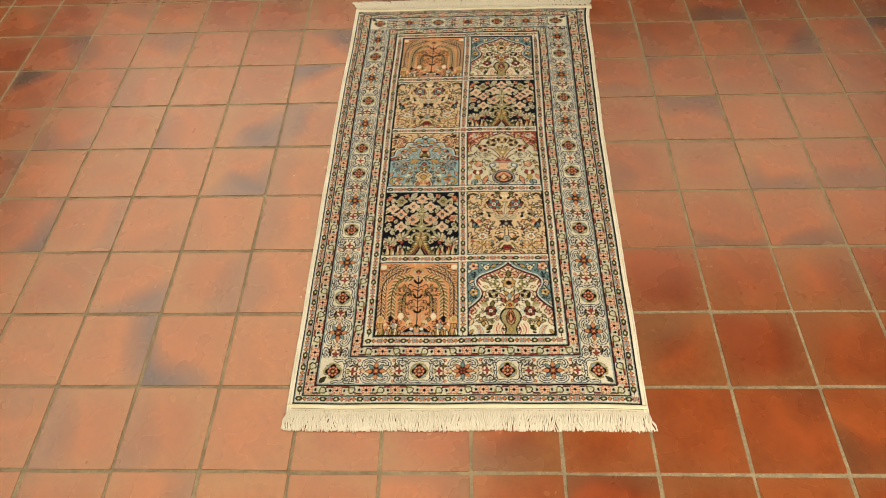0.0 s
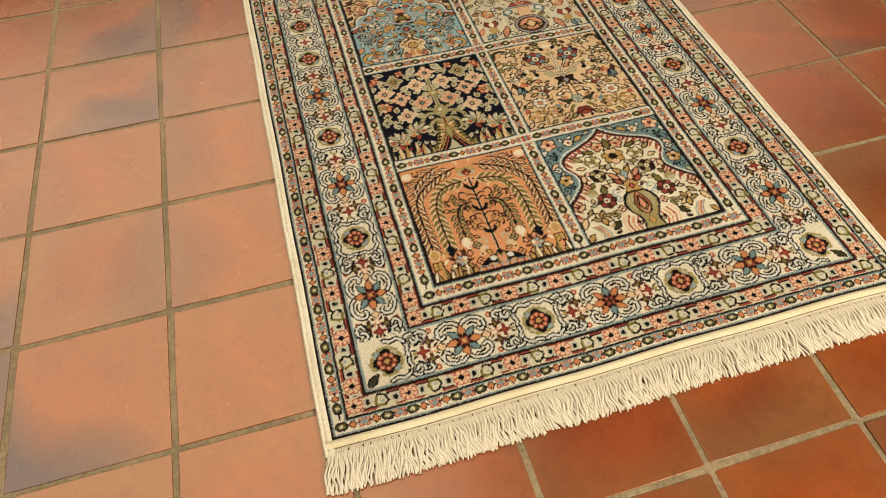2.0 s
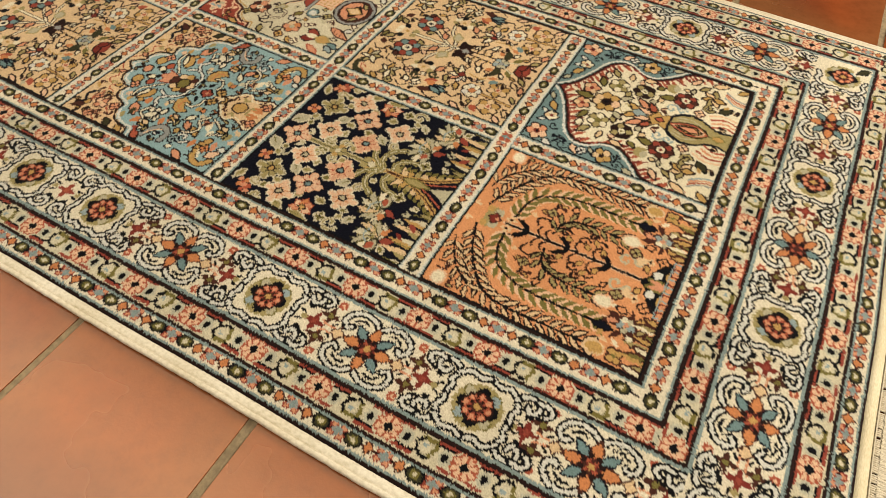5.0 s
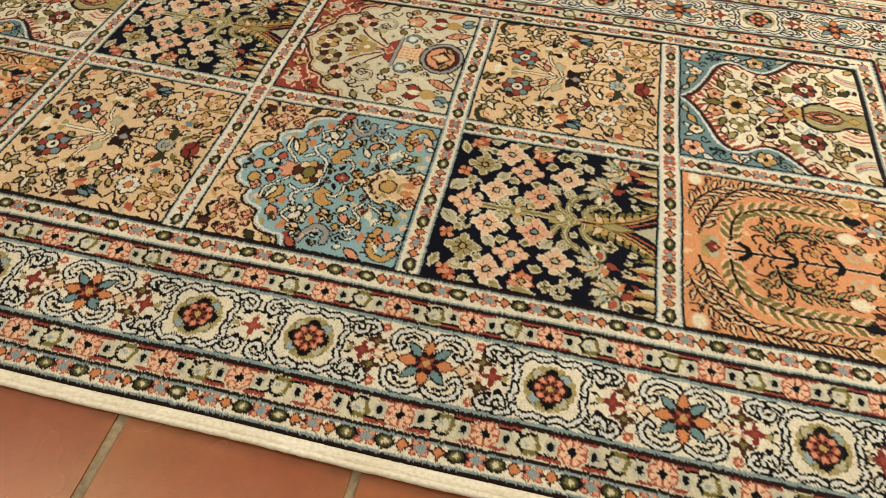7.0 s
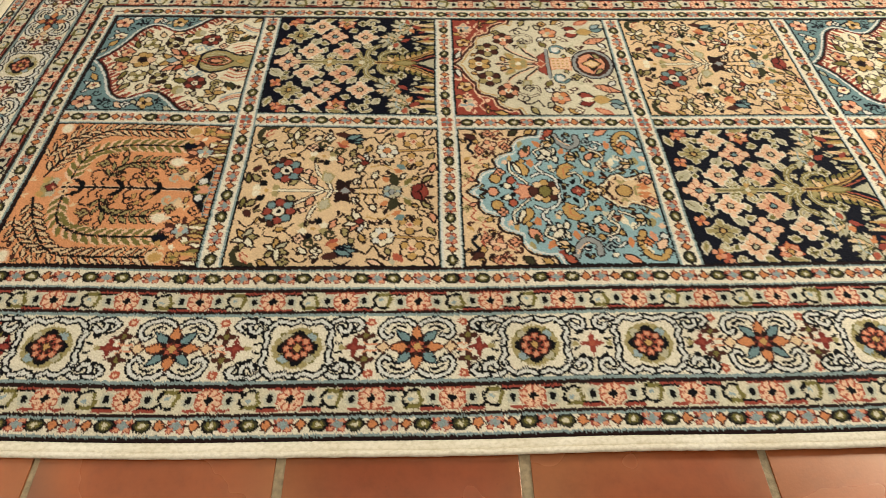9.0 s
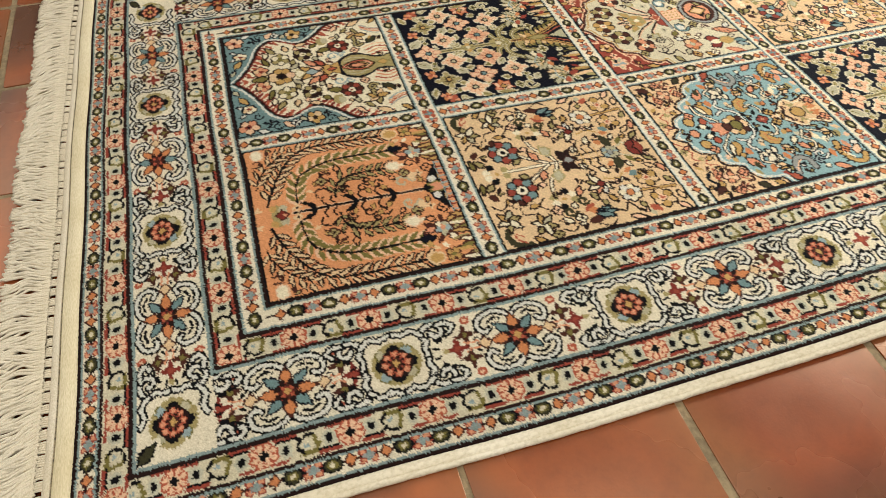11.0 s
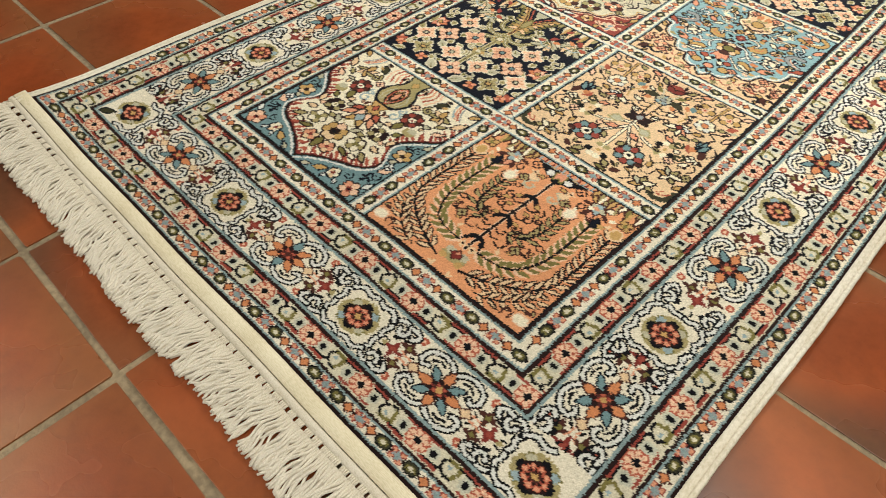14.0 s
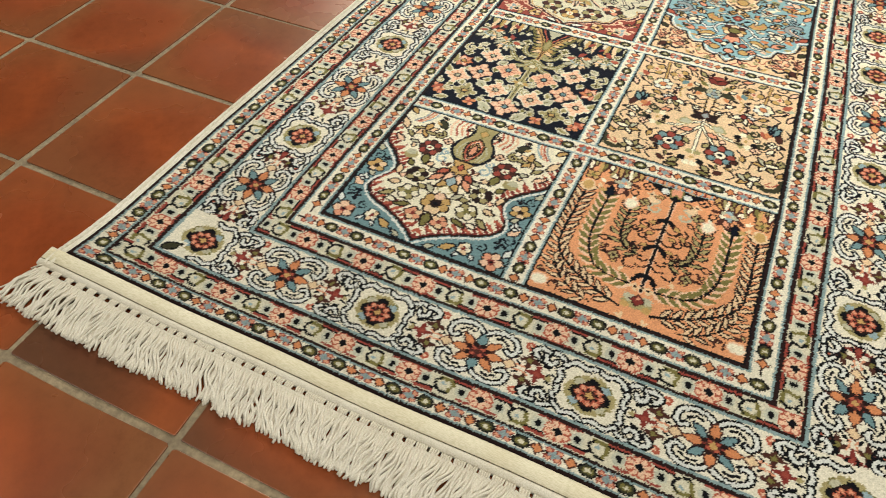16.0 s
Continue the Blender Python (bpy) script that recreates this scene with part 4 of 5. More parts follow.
    drawn(38, 58, 34, 64, 2.2, "ice", "brown")
    drawn(52, 60, 58, 64, 2.0, "sage", "brown")
    drawn(42, 37, 45, 26, 3.6, "brick")
    drawn(54, 37, 50, 26, 3.6, "red")
    c.leaf(48, 36, 48, 22, 3.0, "cream", None)
    c.leaf(48, 26, 48, 12, 4.6, "gold", "khaki")
    c.leaf(50, 12, 53, 2, 3.2, "blue", "navy")
    c.leaf(54, 12, 59, 4, 2.2, "pale", "navy")
    drawn(30, 22, 38, 2, 4.0, "salmon", "umber")
    for k in range(4):
        c.stroke([(31 + 2 * k, 18 - 4 * k), (35 + 1.4 * k, 17 - 4 * k)], 1.0, "umber")
    drawn(24, 4, 30, 10, 2.0, "ice")
    drawn(60, 26, 66, 14, 2.2, "salmon", "coral")
    drawn(60, 48, 66, 42, 2.0, "gold")
    drawn(58, 78, 66, 74, 2.0, "khaki")
    c.stroke([(48, 88), (54, 80), (50, 72), (57, 68)], 1.6, "brown")
    c.scatter(random.Random(41), "mint", 20, [("khaki", "brown"), ("cream", "umber"), ("gold", "umber"), ("sage", None), ("mint", "brown")], 2.2, False, 0.08)
    c.scatter(random.Random(42), "brick", 8, [("gold", "umber"), ("peach", None)], 2.2)
    c.mirror()
    c.outline()
    return c.a


# ---- the rug's plan, in knots from its edges ----
RUG = (0.0, -0.0075)
WIDE, LONG = 511, 978
GUARD, SECOND, MAIN, SECOND_IN, LATTICE, FIELD = (3, 15), (16, 32), (34, 78), (80, 96), (99, 111), 114
rug = np.full((kn(LONG), kn(WIDE)), DYE["ivory"], dtype=np.int8)


def ring(lo, hi, dye):
    """A line round the rug, between two distances from its edge."""
    d = DYE[dye]
    h, w = rug.shape
    for k in range(kn(lo), kn(hi)):
        rug[k, k:w - k] = rug[h - 1 - k, k:w - k] = d
        rug[k:h - k, k] = rug[k:h - k, w - 1 - k] = d


def guard_strip(n, high, start=0):
    """The narrow chain of green beads, buds and small blossoms."""
    c = Chart(n, high, "ivory")
    m = (high - 1) / 2
    x, k = -n / 2 + start, 0
    chain = ("bead", "bud", "bloom", "bud", "bead", "bloom")
    step = {"bead": 9.8, "bud": 8.2, "bloom": 10.0}
    c.stroke([(-n / 2, m), (n / 2, m)], 1.3, "brown")
    while x < n / 2:
        kind = chain[k % 6]
        if kind == "bead":
            c.ell(x, m, 5.3, 4.3, "black")
            c.ell(x, m, 4.2, 3.2, "moss")
            c.ell(x, m, 3.0, 2.1, "olive")
            c.ell(x, m, 1.7, 1.2, "mint")
        elif kind == "bud":
            c.gem(x, m, 4.0, 4.4, "umber")
            c.gem(x, m, 2.7, 3.0, "orange")
        else:
            for s_ in (-1, 1):
                for t_ in (-1, 1):
                    c.ell(x + 2.7 * s_, m + 2.3 * t_, 2.4, 2.0, "brick")
                    c.ell(x + 2.8 * s_, m + 2.4 * t_, 1.4, 1.2, "salmon")
            c.ell(x, m, 3.4, 1.6, "grey")
            c.ell(x, m, 1.5, 2.6, "slate")
        nxt = chain[(k + 1) % 6]
        x += (step[kind] + step[nxt]) / 2
        k += 1
    return c.a


def second_strip(n, high, start=0):
    """The second border: lacy rosettes, pale blocks and heart leaves joined by red bars."""
    c = Chart(n, high, "mint")
    m = (high - 1) / 2
    x, k = -n / 2 + start, 0
    while x < n / 2 + 22:
        up = 1 if k % 2 else -1
        for way in (-1, 1):
            # heart leaf: olive towards this rosette's bars, dark beyond
            h = x + way * 22
            if way > 0:
                c.ell(h, m, 5.0, 4.6, "sage")
                c.ell(h, m, 3.8, 3.6, "mint")
                c.stroke([(h - 5.2, m + up * 1.5), (h - 4.4, m + up * 4.6), (h - 1, m + up * 4.4), (h + 2.6, m + up * 5)], 2.6, "olive")
                c.stroke([(h - 5.2, m + up * 1.5), (h - 4.0, m - up * 1.6), (h - 3.4, m - up * 4.2)], 2.2, "olive")
                c.stroke([(h + 2.6, m + up * 4.4), (h + 5.2, m + up * 1.4), (h + 3.8, m - up * 2.0)], 1.7, "black")
                c.stroke([(h - 3.4, m - up * 4.8), (h + 0.6, m - up * 4.8), (h + 3.6, m - up * 3.0), (h + 6, m - up * 4.6)], 1.7, "black")
                c.ell(h + 0.6, m + up * 1.0, 1.5, 1.2, "pale")
            # pale block with a dark seed
            c.ell(x + way * 10.9, m - up * 0.4, 3.6, 4.2, "stone")
            c.ell(x + way * 10.9, m - up * 0.4, 1.9, 2.5, "black")
            c.stroke([(x + way * 6, m + up * 6.2), (x + way * 16.5, m + up * 6.2)], 2.1, "brick")
            c.stroke([(x + way * 7.5, m + up * 4.6), (x + way * 17, m + up * 4.5)], 1.6, "black")
            c.stroke([(x + way * 4, m - up * 6.0), (x + way * 8, m - up * 6.3), (x + way * 11.5, m - up * 6.0)], 1.8, "brick")
        petals = [(x + 4.9 * math.cos(math.pi / 8 + j * math.pi / 4), m + 4.5 * math.sin(math.pi / 8 + j * math.pi / 4)) for j in range(8)]
        for px, py in petals:
            c.ell(px, py, 2.9, 2.8, "coral")
        for px, py in petals:
            c.ell(px, py, 1.9, 1.8, "peach")
        c.ell(x, m, 3.6, 3.4, "peach")
        for j in range(8):
            t = j * math.pi / 4
            c.stroke([(x + 3.4 * math.cos(t), m + 3.2 * math.sin(t)), (x + 5.6 * math.cos(t), m + 5.2 * math.sin(t))], 0.8, "coral")
        c.gem(x, m, 3.1, 3.1, "black")
        x += 44
        k += 1
    return c.a


def main_strip(n, high, marks):
    """The main border: rosettes in scrolled frames, with star palmettes between."""
    c = Chart(n, high, "ivory")
    m = (high - 1) / 2

    def line(points):
        c.vine(points, "ice", "black", 4.8, 2.1)

    def scrolls(x, way, roomy):
        for s in (-1, 1):
            # the frame beside a rosette, rolled in at its corner
            line([(x + way * 18.6, m + s * 1), (x + way * 17.8, m + s * 5), (x + way * 19.4, m + s * 9), (x + way * 17.6, m + s * 13), (x + way * 19, m + s * 17), (x + way * 24, m + s * 19), (x + way * 29, m + s * 16.5), (x + way * 29, m + s * 12), (x + way * 25, m + s * 10.6), (x + way * 23, m + s * 13.6)])
            line([(x + way * 17.6, m + s * 14), (x + way * 12, m + s * 18), (x + way * 6, m + s * 16.6), (x + way * 1, m + s * 18.6)])
            c.stroke([(x + way * 25, m + s * 7), (x + way * 28, m + s * 8)], 1.8, "black")
            if roomy:
                line([(x + way * 28, m + s * 18), (x + way * 33, m + s * 18.6), (x + way * 36.5, m + s * 15.4), (x + way * 34, m + s * 12.4)])
            c.stroke([(x + way * 22, m + s * 3.4), (x + way * 25, m + s * 2.4)], 1.6, "black")
            c.stroke([(x + way * 30, m + s * 9.4), (x + way * 33, m + s * 10)], 1.6, "black")

    def star(x, cool):
        for s in (-1, 1):
            for t in (-1, 1):
                # twin arcs that roll in towards the centre
                line([(x + t * 1.5, m + s * 15), (x + t * 6, m + s * 18), (x + t * 13, m + s * 18.6), (x + t * 19, m + s * 15.6), (x + t * 21, m + s * 10), (x + t * 18, m + s * 6.4), (x + t * 15, m + s * 8)])
                c.stroke([(x + t * 7, m + s * 13.4), (x + t * 11, m + s * 14.4), (x + t * 15, m + s * 12)], 1.7, "black")
                c.stroke([(x + t * 23, m + s * 4.6), (x + t * 25, m + s * 3)], 1.6, "black")
                c.ell(x + t * 27, m + s * 17, 2.9, 2.7, "coral")
                c.ell(x + t * 27, m + s * 17, 1.2, 1.1, "peach")
                c.leaf(x + t * 4, m + s * 4, x + t * 11.5, m + s * 10.5, 2.3, "orange" if cool else "blue", "umber" if cool else "navy", None, 1.1)
                c.cross(x + t * 29.6, m + s * 7.6, 7.6, "umber", "olive")
            c.leaf(x + s * 5, m, x + s * 15.5, m, 2.7, "orange", "umber", None, 1.1)
            c.leaf(x, m + s * 5, x, m + s * 14, 2.7, "blue" if cool else "orange", "navy" if cool else "umber", None, 1.1)
            c.gem(x + s * 19.6, m, 3.6, 3.4, "tan", "umber")
            c.cross(x + s * 36, m, 8.0, "red", "brick")
            for r in (-2, 2):
                c.stroke([(x + s * 23.5, m + r), (x + s * 28, m + r * 0.9), (x + s * 31, m + r * 1.6)], 1.2, "salmon")
            c.ell(x + s * 43, m, 2.0, 1.7, "khaki")
        c.ell(x, m, 5.6, 5.6, "red")
        for k in range(8):
            a = (k + 0.5) * math.pi / 4
            c.ell(x + 5.6 * math.cos(a), m + 5.6 * math.sin(a), 1.8, 1.8, "brown")
            c.ell(x + 3.4 * math.cos(a - math.pi / 8), m + 3.4 * math.sin(a - math.pi / 8), 1.1, 1.1, "coral" if k % 2 else "umber")
        c.gem(x, m, 2.6, 2.6, "umber" if cool else "gold")

    for a, b in zip(marks, marks[1:]):
        if b - a > 90:
            star((a + b) / 2, len(marks) == 4 and a == marks[1])
        else:
            c.cross((a + b) / 2, m, 8.0, "brick", "coral")
            for s in (-1, 1):
                c.ell((a + b) / 2 + s * 10, m, 2.0, 1.7, "khaki")
                c.stroke([((a + b) / 2 + s * 5, m - 10), ((a + b) / 2 + s * 8, m - 12)], 1.7, "black")
                c.stroke([((a + b) / 2 + s * 5, m + 10), ((a + b) / 2 + s * 8, m + 12)], 1.7, "black")
    for x in marks:
        for way in (-1, 1):
            # no frame on the outer side of a corner rosette
            if x == (marks[0] if way < 0 else marks[-1]):
                continue
            scrolls(x, way, min([abs(o - x) for o in marks if (o - x) * way > 0], default=99) > 90)
        for k in range(4):
            a = math.pi / 4 + k * math.pi / 2
            for turn in (-0.42, 0.0, 0.42):
                c.ell(x + 10.5 * math.cos(a + turn), m + 10.1 * math.sin(a + turn), 3.8, 3.6, "khaki" if turn else "olive")
            c.ell(x + 10.2 * math.cos(a), m + 9.8 * math.sin(a), 3.0, 2.8, "pale" if k % 2 else "sage")
            for turn in (-0.7, 0.7):
                c.gem(x + 12.6 * math.cos(a + turn), m + 12.2 * math.sin(a + turn), 2.2, 2.2, "khaki")
        for k in range(4):
            a = k * math.pi / 2
            c.ell(x + 7.6 * math.cos(a), m + 7.6 * math.sin(a), 4.2, 4.2, "black")
        c.ell(x, m, 9.2, 9.0, "brown")
        for k in range(8):
            a = k * math.pi / 4
            c.ell(x + 6.0 * math.cos(a), m + 5.8 * math.sin(a), 2.2, 2.2, "coral")
            c.ell(x + 6.4 * math.cos(a), m + 6.2 * math.sin(a), 1.4, 1.4, "salmon")
        c.ell(x, m, 4.2, 4.2, "brick")
        for k in range(8):
            a = (k + 0.5) * math.pi / 4
            c.ell(x + 4.2 * math.cos(a), m + 4.2 * math.sin(a), 1.0, 1.0, "brown")
        c.ell(x, m, 3.2, 3.2, "umber")
        c.gem(x, m, 2.6, 2.6, "gold")
    return c.a


def lay(strip, xa, xb, ya, yb):
    """Works a chart into the rug between the given units."""
    xa, xb, ya, yb = kn(xa), kn(xb), kn(ya), kn(yb)
    h, w = strip.shape
    rows = np.minimum(h - 1, ((np.arange(yb - ya) + 0.5) * h / (yb - ya)).astype(int))
    cols = np.minimum(w - 1, ((np.arange(xb - xa) + 0.5) * w / (xb - xa)).astype(int))
    rug[ya:yb, xa:xb] = strip[np.ix_(rows, cols)]


for band, draw in ((GUARD, guard_strip), (SECOND, second_strip), (SECOND_IN, second_strip), (LATTICE, guard_strip)):
    a, b = band
    s = draw(WIDE - 2 * a, b - a, 6)
    lay(s, a, WIDE - a, a, b)
    lay(s[::-1], a, WIDE - a, LONG - b, LONG - a)
    s = draw(LONG - 2 * b, b - a, 10)
    lay(s.T, a, b, b, LONG - b)
    lay(s.T[:, ::-1], WIDE - b, WIDE - a, b, LONG - b)

a, b = MAIN
along = [-200, -66.7, 66.7, 200]
s = main_strip(WIDE - 2 * a, b - a, along)
lay(s, a, WIDE - a, a, b)
lay(s[::-1], a, WIDE - a, LONG - b, LONG - a)
upright = [-433, -305, -167, -33, 33, 170, 313, 433]
s = main_strip(LONG - 2 * a, b - a, upright)[:, kn(b - a):-kn(b - a)]
lay(s.T, a, b, b, LONG - b)
lay(s.T[:, ::-1], WIDE - b, WIDE - a, b, LONG - b)

for px in (-1, 1):
    for py in (-1, 1):
        c = Chart(14, 14, "ivory")
        c.leaf(px * 5, 6.5 + py * 5, -px * 4, 6.5 - py * 4, 2.8, "moss", "black")
        cx, cy = (WIDE / 2 + px * (WIDE / 2 - 42), LONG / 2 + py * (LONG / 2 - 42))
        lay(c.a, cx - 7, cx + 7, cy - 7, cy + 7)

for lo, hi, dye in ((0, 0.5, "ivory"), (0.3, 2.6, "brown"), (2.6, 4.0, "slate"), (12.6, 13.8, "slate"), (13.8, 16.2, "brown"), (30.8, 33.2, "brown"), (33.2, 35.2, "slate"),
                    (77.0, 79.0, "slate"), (79.0, 81.4, "brown"), (94.8, 97.2, "brown"), (97.2, 98.4, "slate"), (110.8, 112.0, "slate"), (112.0, 114, "brown")):
    ring(lo, hi, dye)

# the lattice of the field, and its ten gardens
mid = WIDE / 2
foot, head = FIELD, LONG - FIELD
cuts = [foot, *[y / UNIT + LONG / 2 for y in (-0.3665, -0.1185, 0.1265, 0.3735)], head]
bar = guard_strip(head - foot, 11, 10)
for reach, dye in ((7.5, "slate"), (6.4, "ice")):
    rug[kn(foot):kn(head), kn(mid - reach):kn(mid + reach)] = DYE[dye]
lay(bar.T, mid - 5.5, mid + 5.5, foot, head)
for y in cuts[1:5]:
    for reach, dye in ((7.5, "slate"), (6.4, "ice")):
        rug[kn(y - reach):kn(y + reach), kn(FIELD):kn(WIDE - FIELD)] = DYE[dye]
    lay(guard_strip(WIDE - 2 * FIELD, 11, 6), FIELD, WIDE - FIELD, y - 5.5, y + 5.5)
    c = Chart(11, 11, "ivory")
    for s_ in (-1, 1):
        for t_ in (-1, 1):
            c.ell(2.6 * s_, 5 + 2.4 * t_, 2.4, 2.2, "coral")
    c.cross(0, 5, 4.4, "blue", "pale")
    lay(c.a, mid - 5.5, mid + 5.5, y - 5.5, y + 5.5)
GARDENS = ((willow, vase), (night, garden), (medallion, court), (garden, night), (willow, vase))
panels = []
for r, pair in enumerate(GARDENS):
    ya = foot if r == 0 else cuts[r] + 7.5
    yb = head if r == 4 else cuts[r + 1] - 7.5
    for side, draw in enumerate(pair):
        xa, xb = (FIELD, mid - 7.5) if side == 0 else (mid + 7.5, WIDE - FIELD)
        lay(draw(135, 141), xa, xb, ya, yb)
        panels.append((kn(xa), kn(xb), kn(ya), kn(yb)))

# hand-tied knots sit a little out of line, in short runs, which gives each drawn line its ragged teeth
rows_, cols_ = np.mgrid[0:rug.shape[0], 0:rug.shape[1]]
stray = np.random.default_rng(17)
over = stray.choice((-1, 0, 0, 0, 0, 0, 1), (rug.shape[0], rug.shape[1] // 5 + 1))
up = stray.choice((-1, 0, 0, 0, 0, 0, 0, 1), (rug.shape[0] // 5 + 1, rug.shape[1]))
over = over[rows_, cols_ // 5]
up = up[rows_ // 5, cols_]
rug = rug[np.clip(rows_ + up, 0, rug.shape[0] - 1), np.clip(cols_ + over, 0, rug.shape[1] - 1)]

# ---- the rug itself ----
bare = bpy.data.objects.new("rug", None)
scene.collection.objects.link(bare)
bare.location = (*RUG, 0)
tagged(bare, "hand-knotted silk garden rug with ten floral panels and cream fringes", "rug")
THICK = 0.0085


def drift(x, y):
    """How the hand-made rug strays from a true rectangle: a lean and flare to one end, a small wander, a slight swell."""
    u, v = x / 0.4088, y / 0.7843
    s = np.clip((v + 1) / 2, 0, 1)
    rise = np.clip(v / 0.88, 0, 1)
    rise = rise * rise * (3 - 2 * rise)
    late = np.clip((v - 0.3) / 0.6, 0, 1)
    west, middle, east = 0.0015 + 0.0085 * late * late * (3 - 2 * late), -0.0035 + 0.0185 * rise, 0.0005 + 0.0130 * rise
    dx = np.where(u < 0, middle + (west - middle) * np.minimum(1, -u / 0.78), middle + (east - middle) * np.minimum(1, u / 0.78))
    dx = dx + 0.0005 * np.sin(23.0 * y + 1.9) + 0.024 * s * np.maximum(0, (u - 0.7) / 0.3) ** 2 + 0.010 * np.exp((s - 1) / 0.03) * np.maximum(0, u) ** 8
    dy = 0.0014 * np.sin(8.0 * x + 0.3) + 0.0007 * np.sin(27.0 * x)
    dy = dy - 0.004 * u * s - 0.0135 * np.clip((v - 0.87) / 0.13, 0, 1) - 0.003 * np.clip((-v - 0.75) / 0.14, 0, 1) + 0.005 * np.clip((-v - 0.9) / 0.1, 0, 1)
    dz = 0.0006 * np.sin(11 * x + 3 * y) + 0.0006 * np.sin(7 * y - 4 * x + 1.0)
    return dx, dy, dz


gen = np.random.default_rng(4)
NY, NX = rug.shape
HX, HY = WIDE * UNIT / 2, LONG * UNIT * 1.0025 / 2
VX, VY = np.meshgrid(np.linspace(-HX, HX, NX + 1), np.linspace(-HY, HY, NY + 1))
IY, IX = np.mgrid[0:NY + 1, 0:NX + 1]
rim = np.minimum(np.minimum(IX, NX - IX), np.minimum(IY, NY - IY))
DX, DY, DZ = drift(VX, VY)
VX = VX + DX + gen.normal(0, 0.00013, VX.shape)
VY = VY + DY + gen.normal(0, 0.00013, VY.shape)
VZ = THICK + DZ - 0.0030 * np.exp(-rim / 2.2) + gen.normal(0, 0.00014, VX.shape)


def pile_mesh(name, cells):
    """The knots of a region of the rug as one mesh."""
    ys, xs = np.nonzero(cells)
    corner = np.stack([ys * (NX + 1) + xs, ys * (NX + 1) + xs + 1, (ys + 1) * (NX + 1) + xs + 1, (ys + 1) * (NX + 1) + xs], 1)
    used, index = np.unique(corner, return_inverse=True)
    co = np.stack([VX.ravel()[used], VY.ravel()[used], VZ.ravel()[used]], 1).astype(np.float32)
    me = bpy.data.meshes.new(name)
    me.vertices.add(len(co))
    me.vertices.foreach_set("co", co.ravel())
    n = len(ys)
    me.loops.add(4 * n)
    me.loops.foreach_set("vertex_index", index.ravel().astype(np.int32))
    me.polygons.add(n)
    me.polygons.foreach_set("loop_start", np.arange(0, 4 * n, 4, dtype=np.int32))
    dye = me.attributes.new("dye", "FLOAT_COLOR", "POINT")
    colour = np.ones((len(used), 4), dtype=np.float32)
    colour[:, :3] = TABLE[rug[np.minimum(used // (NX + 1), NY - 1), np.minimum(used % (NX + 1), NX - 1)]] * gen.normal(1.0, 0.10, (len(used), 1)).clip(0.72, 1.28)
    dye.data.foreach_set("color", colour.ravel())
    me.materials.append(PILE)
    me.update(calc_edges=True)
    me.validate()
    return me


free = np.ones(rug.shape, bool)
WHAT = {willow: "orange willow tree panel", vase: "ivory vase panel with blue arch", night: "black panel with square blossoms",
        garden: "tan panel of scattered flowers", medallion: "light blue scalloped medallion panel", court: "pale green ewer panel with red arch"}
for (xa, xb, ya, yb), draw in zip(panels, [d for pair in GARDENS for d in pair]):
    cells = np.zeros(rug.shape, bool)
    cells[ya:yb, xa:xb] = True
    free &= ~cells
    part("panel", pile_mesh("panel", cells), bare, WHAT[draw])
KY, KX = np.mgrid[0:NY, 0:NX]
deep = np.minimum(np.minimum(KX, NX - 1 - KX), np.minimum(KY, NY - 1 - KY)) / FINE
for name, lo, hi, label in (("outer_guard", 0, 33, "dark-lined guard bands of beads and rosettes"), ("main_border", 33, 80, "ivory main border of rosettes and scrolls"),
                            ("inner_guard", 80, 97, "pale green inner guard band of rosettes"), ("lattice", 97, 999, "narrow beaded lattice between the panels")):
    part(name, pile_mesh(name, free & (deep >= lo) & (deep < hi)), bare, label)



def swept(name, line, profile, mat):
    """A band with the given cross-section along a line of (place, outward)."""
    n = len(profile)
    verts, faces = [], []
    for (x, y, z), (ox, oy) in line:
        verts += [(x + ox * u, y + oy * u, max(0.0002, z + v)) for u, v in profile]
    for i in range(len(line) - 1):
        for k in range(n):
            faces.append((i * n + k, i * n + (k + 1) % n, (i + 1) * n + (k + 1) % n, (i + 1) * n + k))
    return mesh_from(name, verts, faces, mat, True)


def circle(cu, cv, ru, rv, n=8):
    return [(cu + ru * math.cos(2 * math.pi * k / n), cv + rv * math.sin(2 * math.pi * k / n)) for k in range(n)]


rng = random.Random(8)
for side in (-1, 1):
    line, edge = [], []
    for k in range(241):
        y = -HY - 0.018 + (2 * HY + 0.036) * k / 240
        dx, dy, dz = drift(side * HX, y)
        line.append(((side * HX + dx, y + dy, dz), (side, 0)))
        edge.append(((side * HX + dx + rng.uniform(-0.0003, 0.0003), y + dy, dz), (side, 0)))
    flat = [(-0.001, 0.0003), (-0.001, 0.0060), (0.003, 0.0066), (0.0062, 0.0058), (0.0082, 0.0036), (0.0082, 0.0003)]
    binding = part("selvedge", swept("selvedge", line, flat, CORD), bare, "cream overcast side binding")
    part("selvedge_cord", swept("selvedge_cord", edge, circle(0.0094, 0.0036, 0.0030, 0.0034), CORD), binding, "rounded cream outer cord")


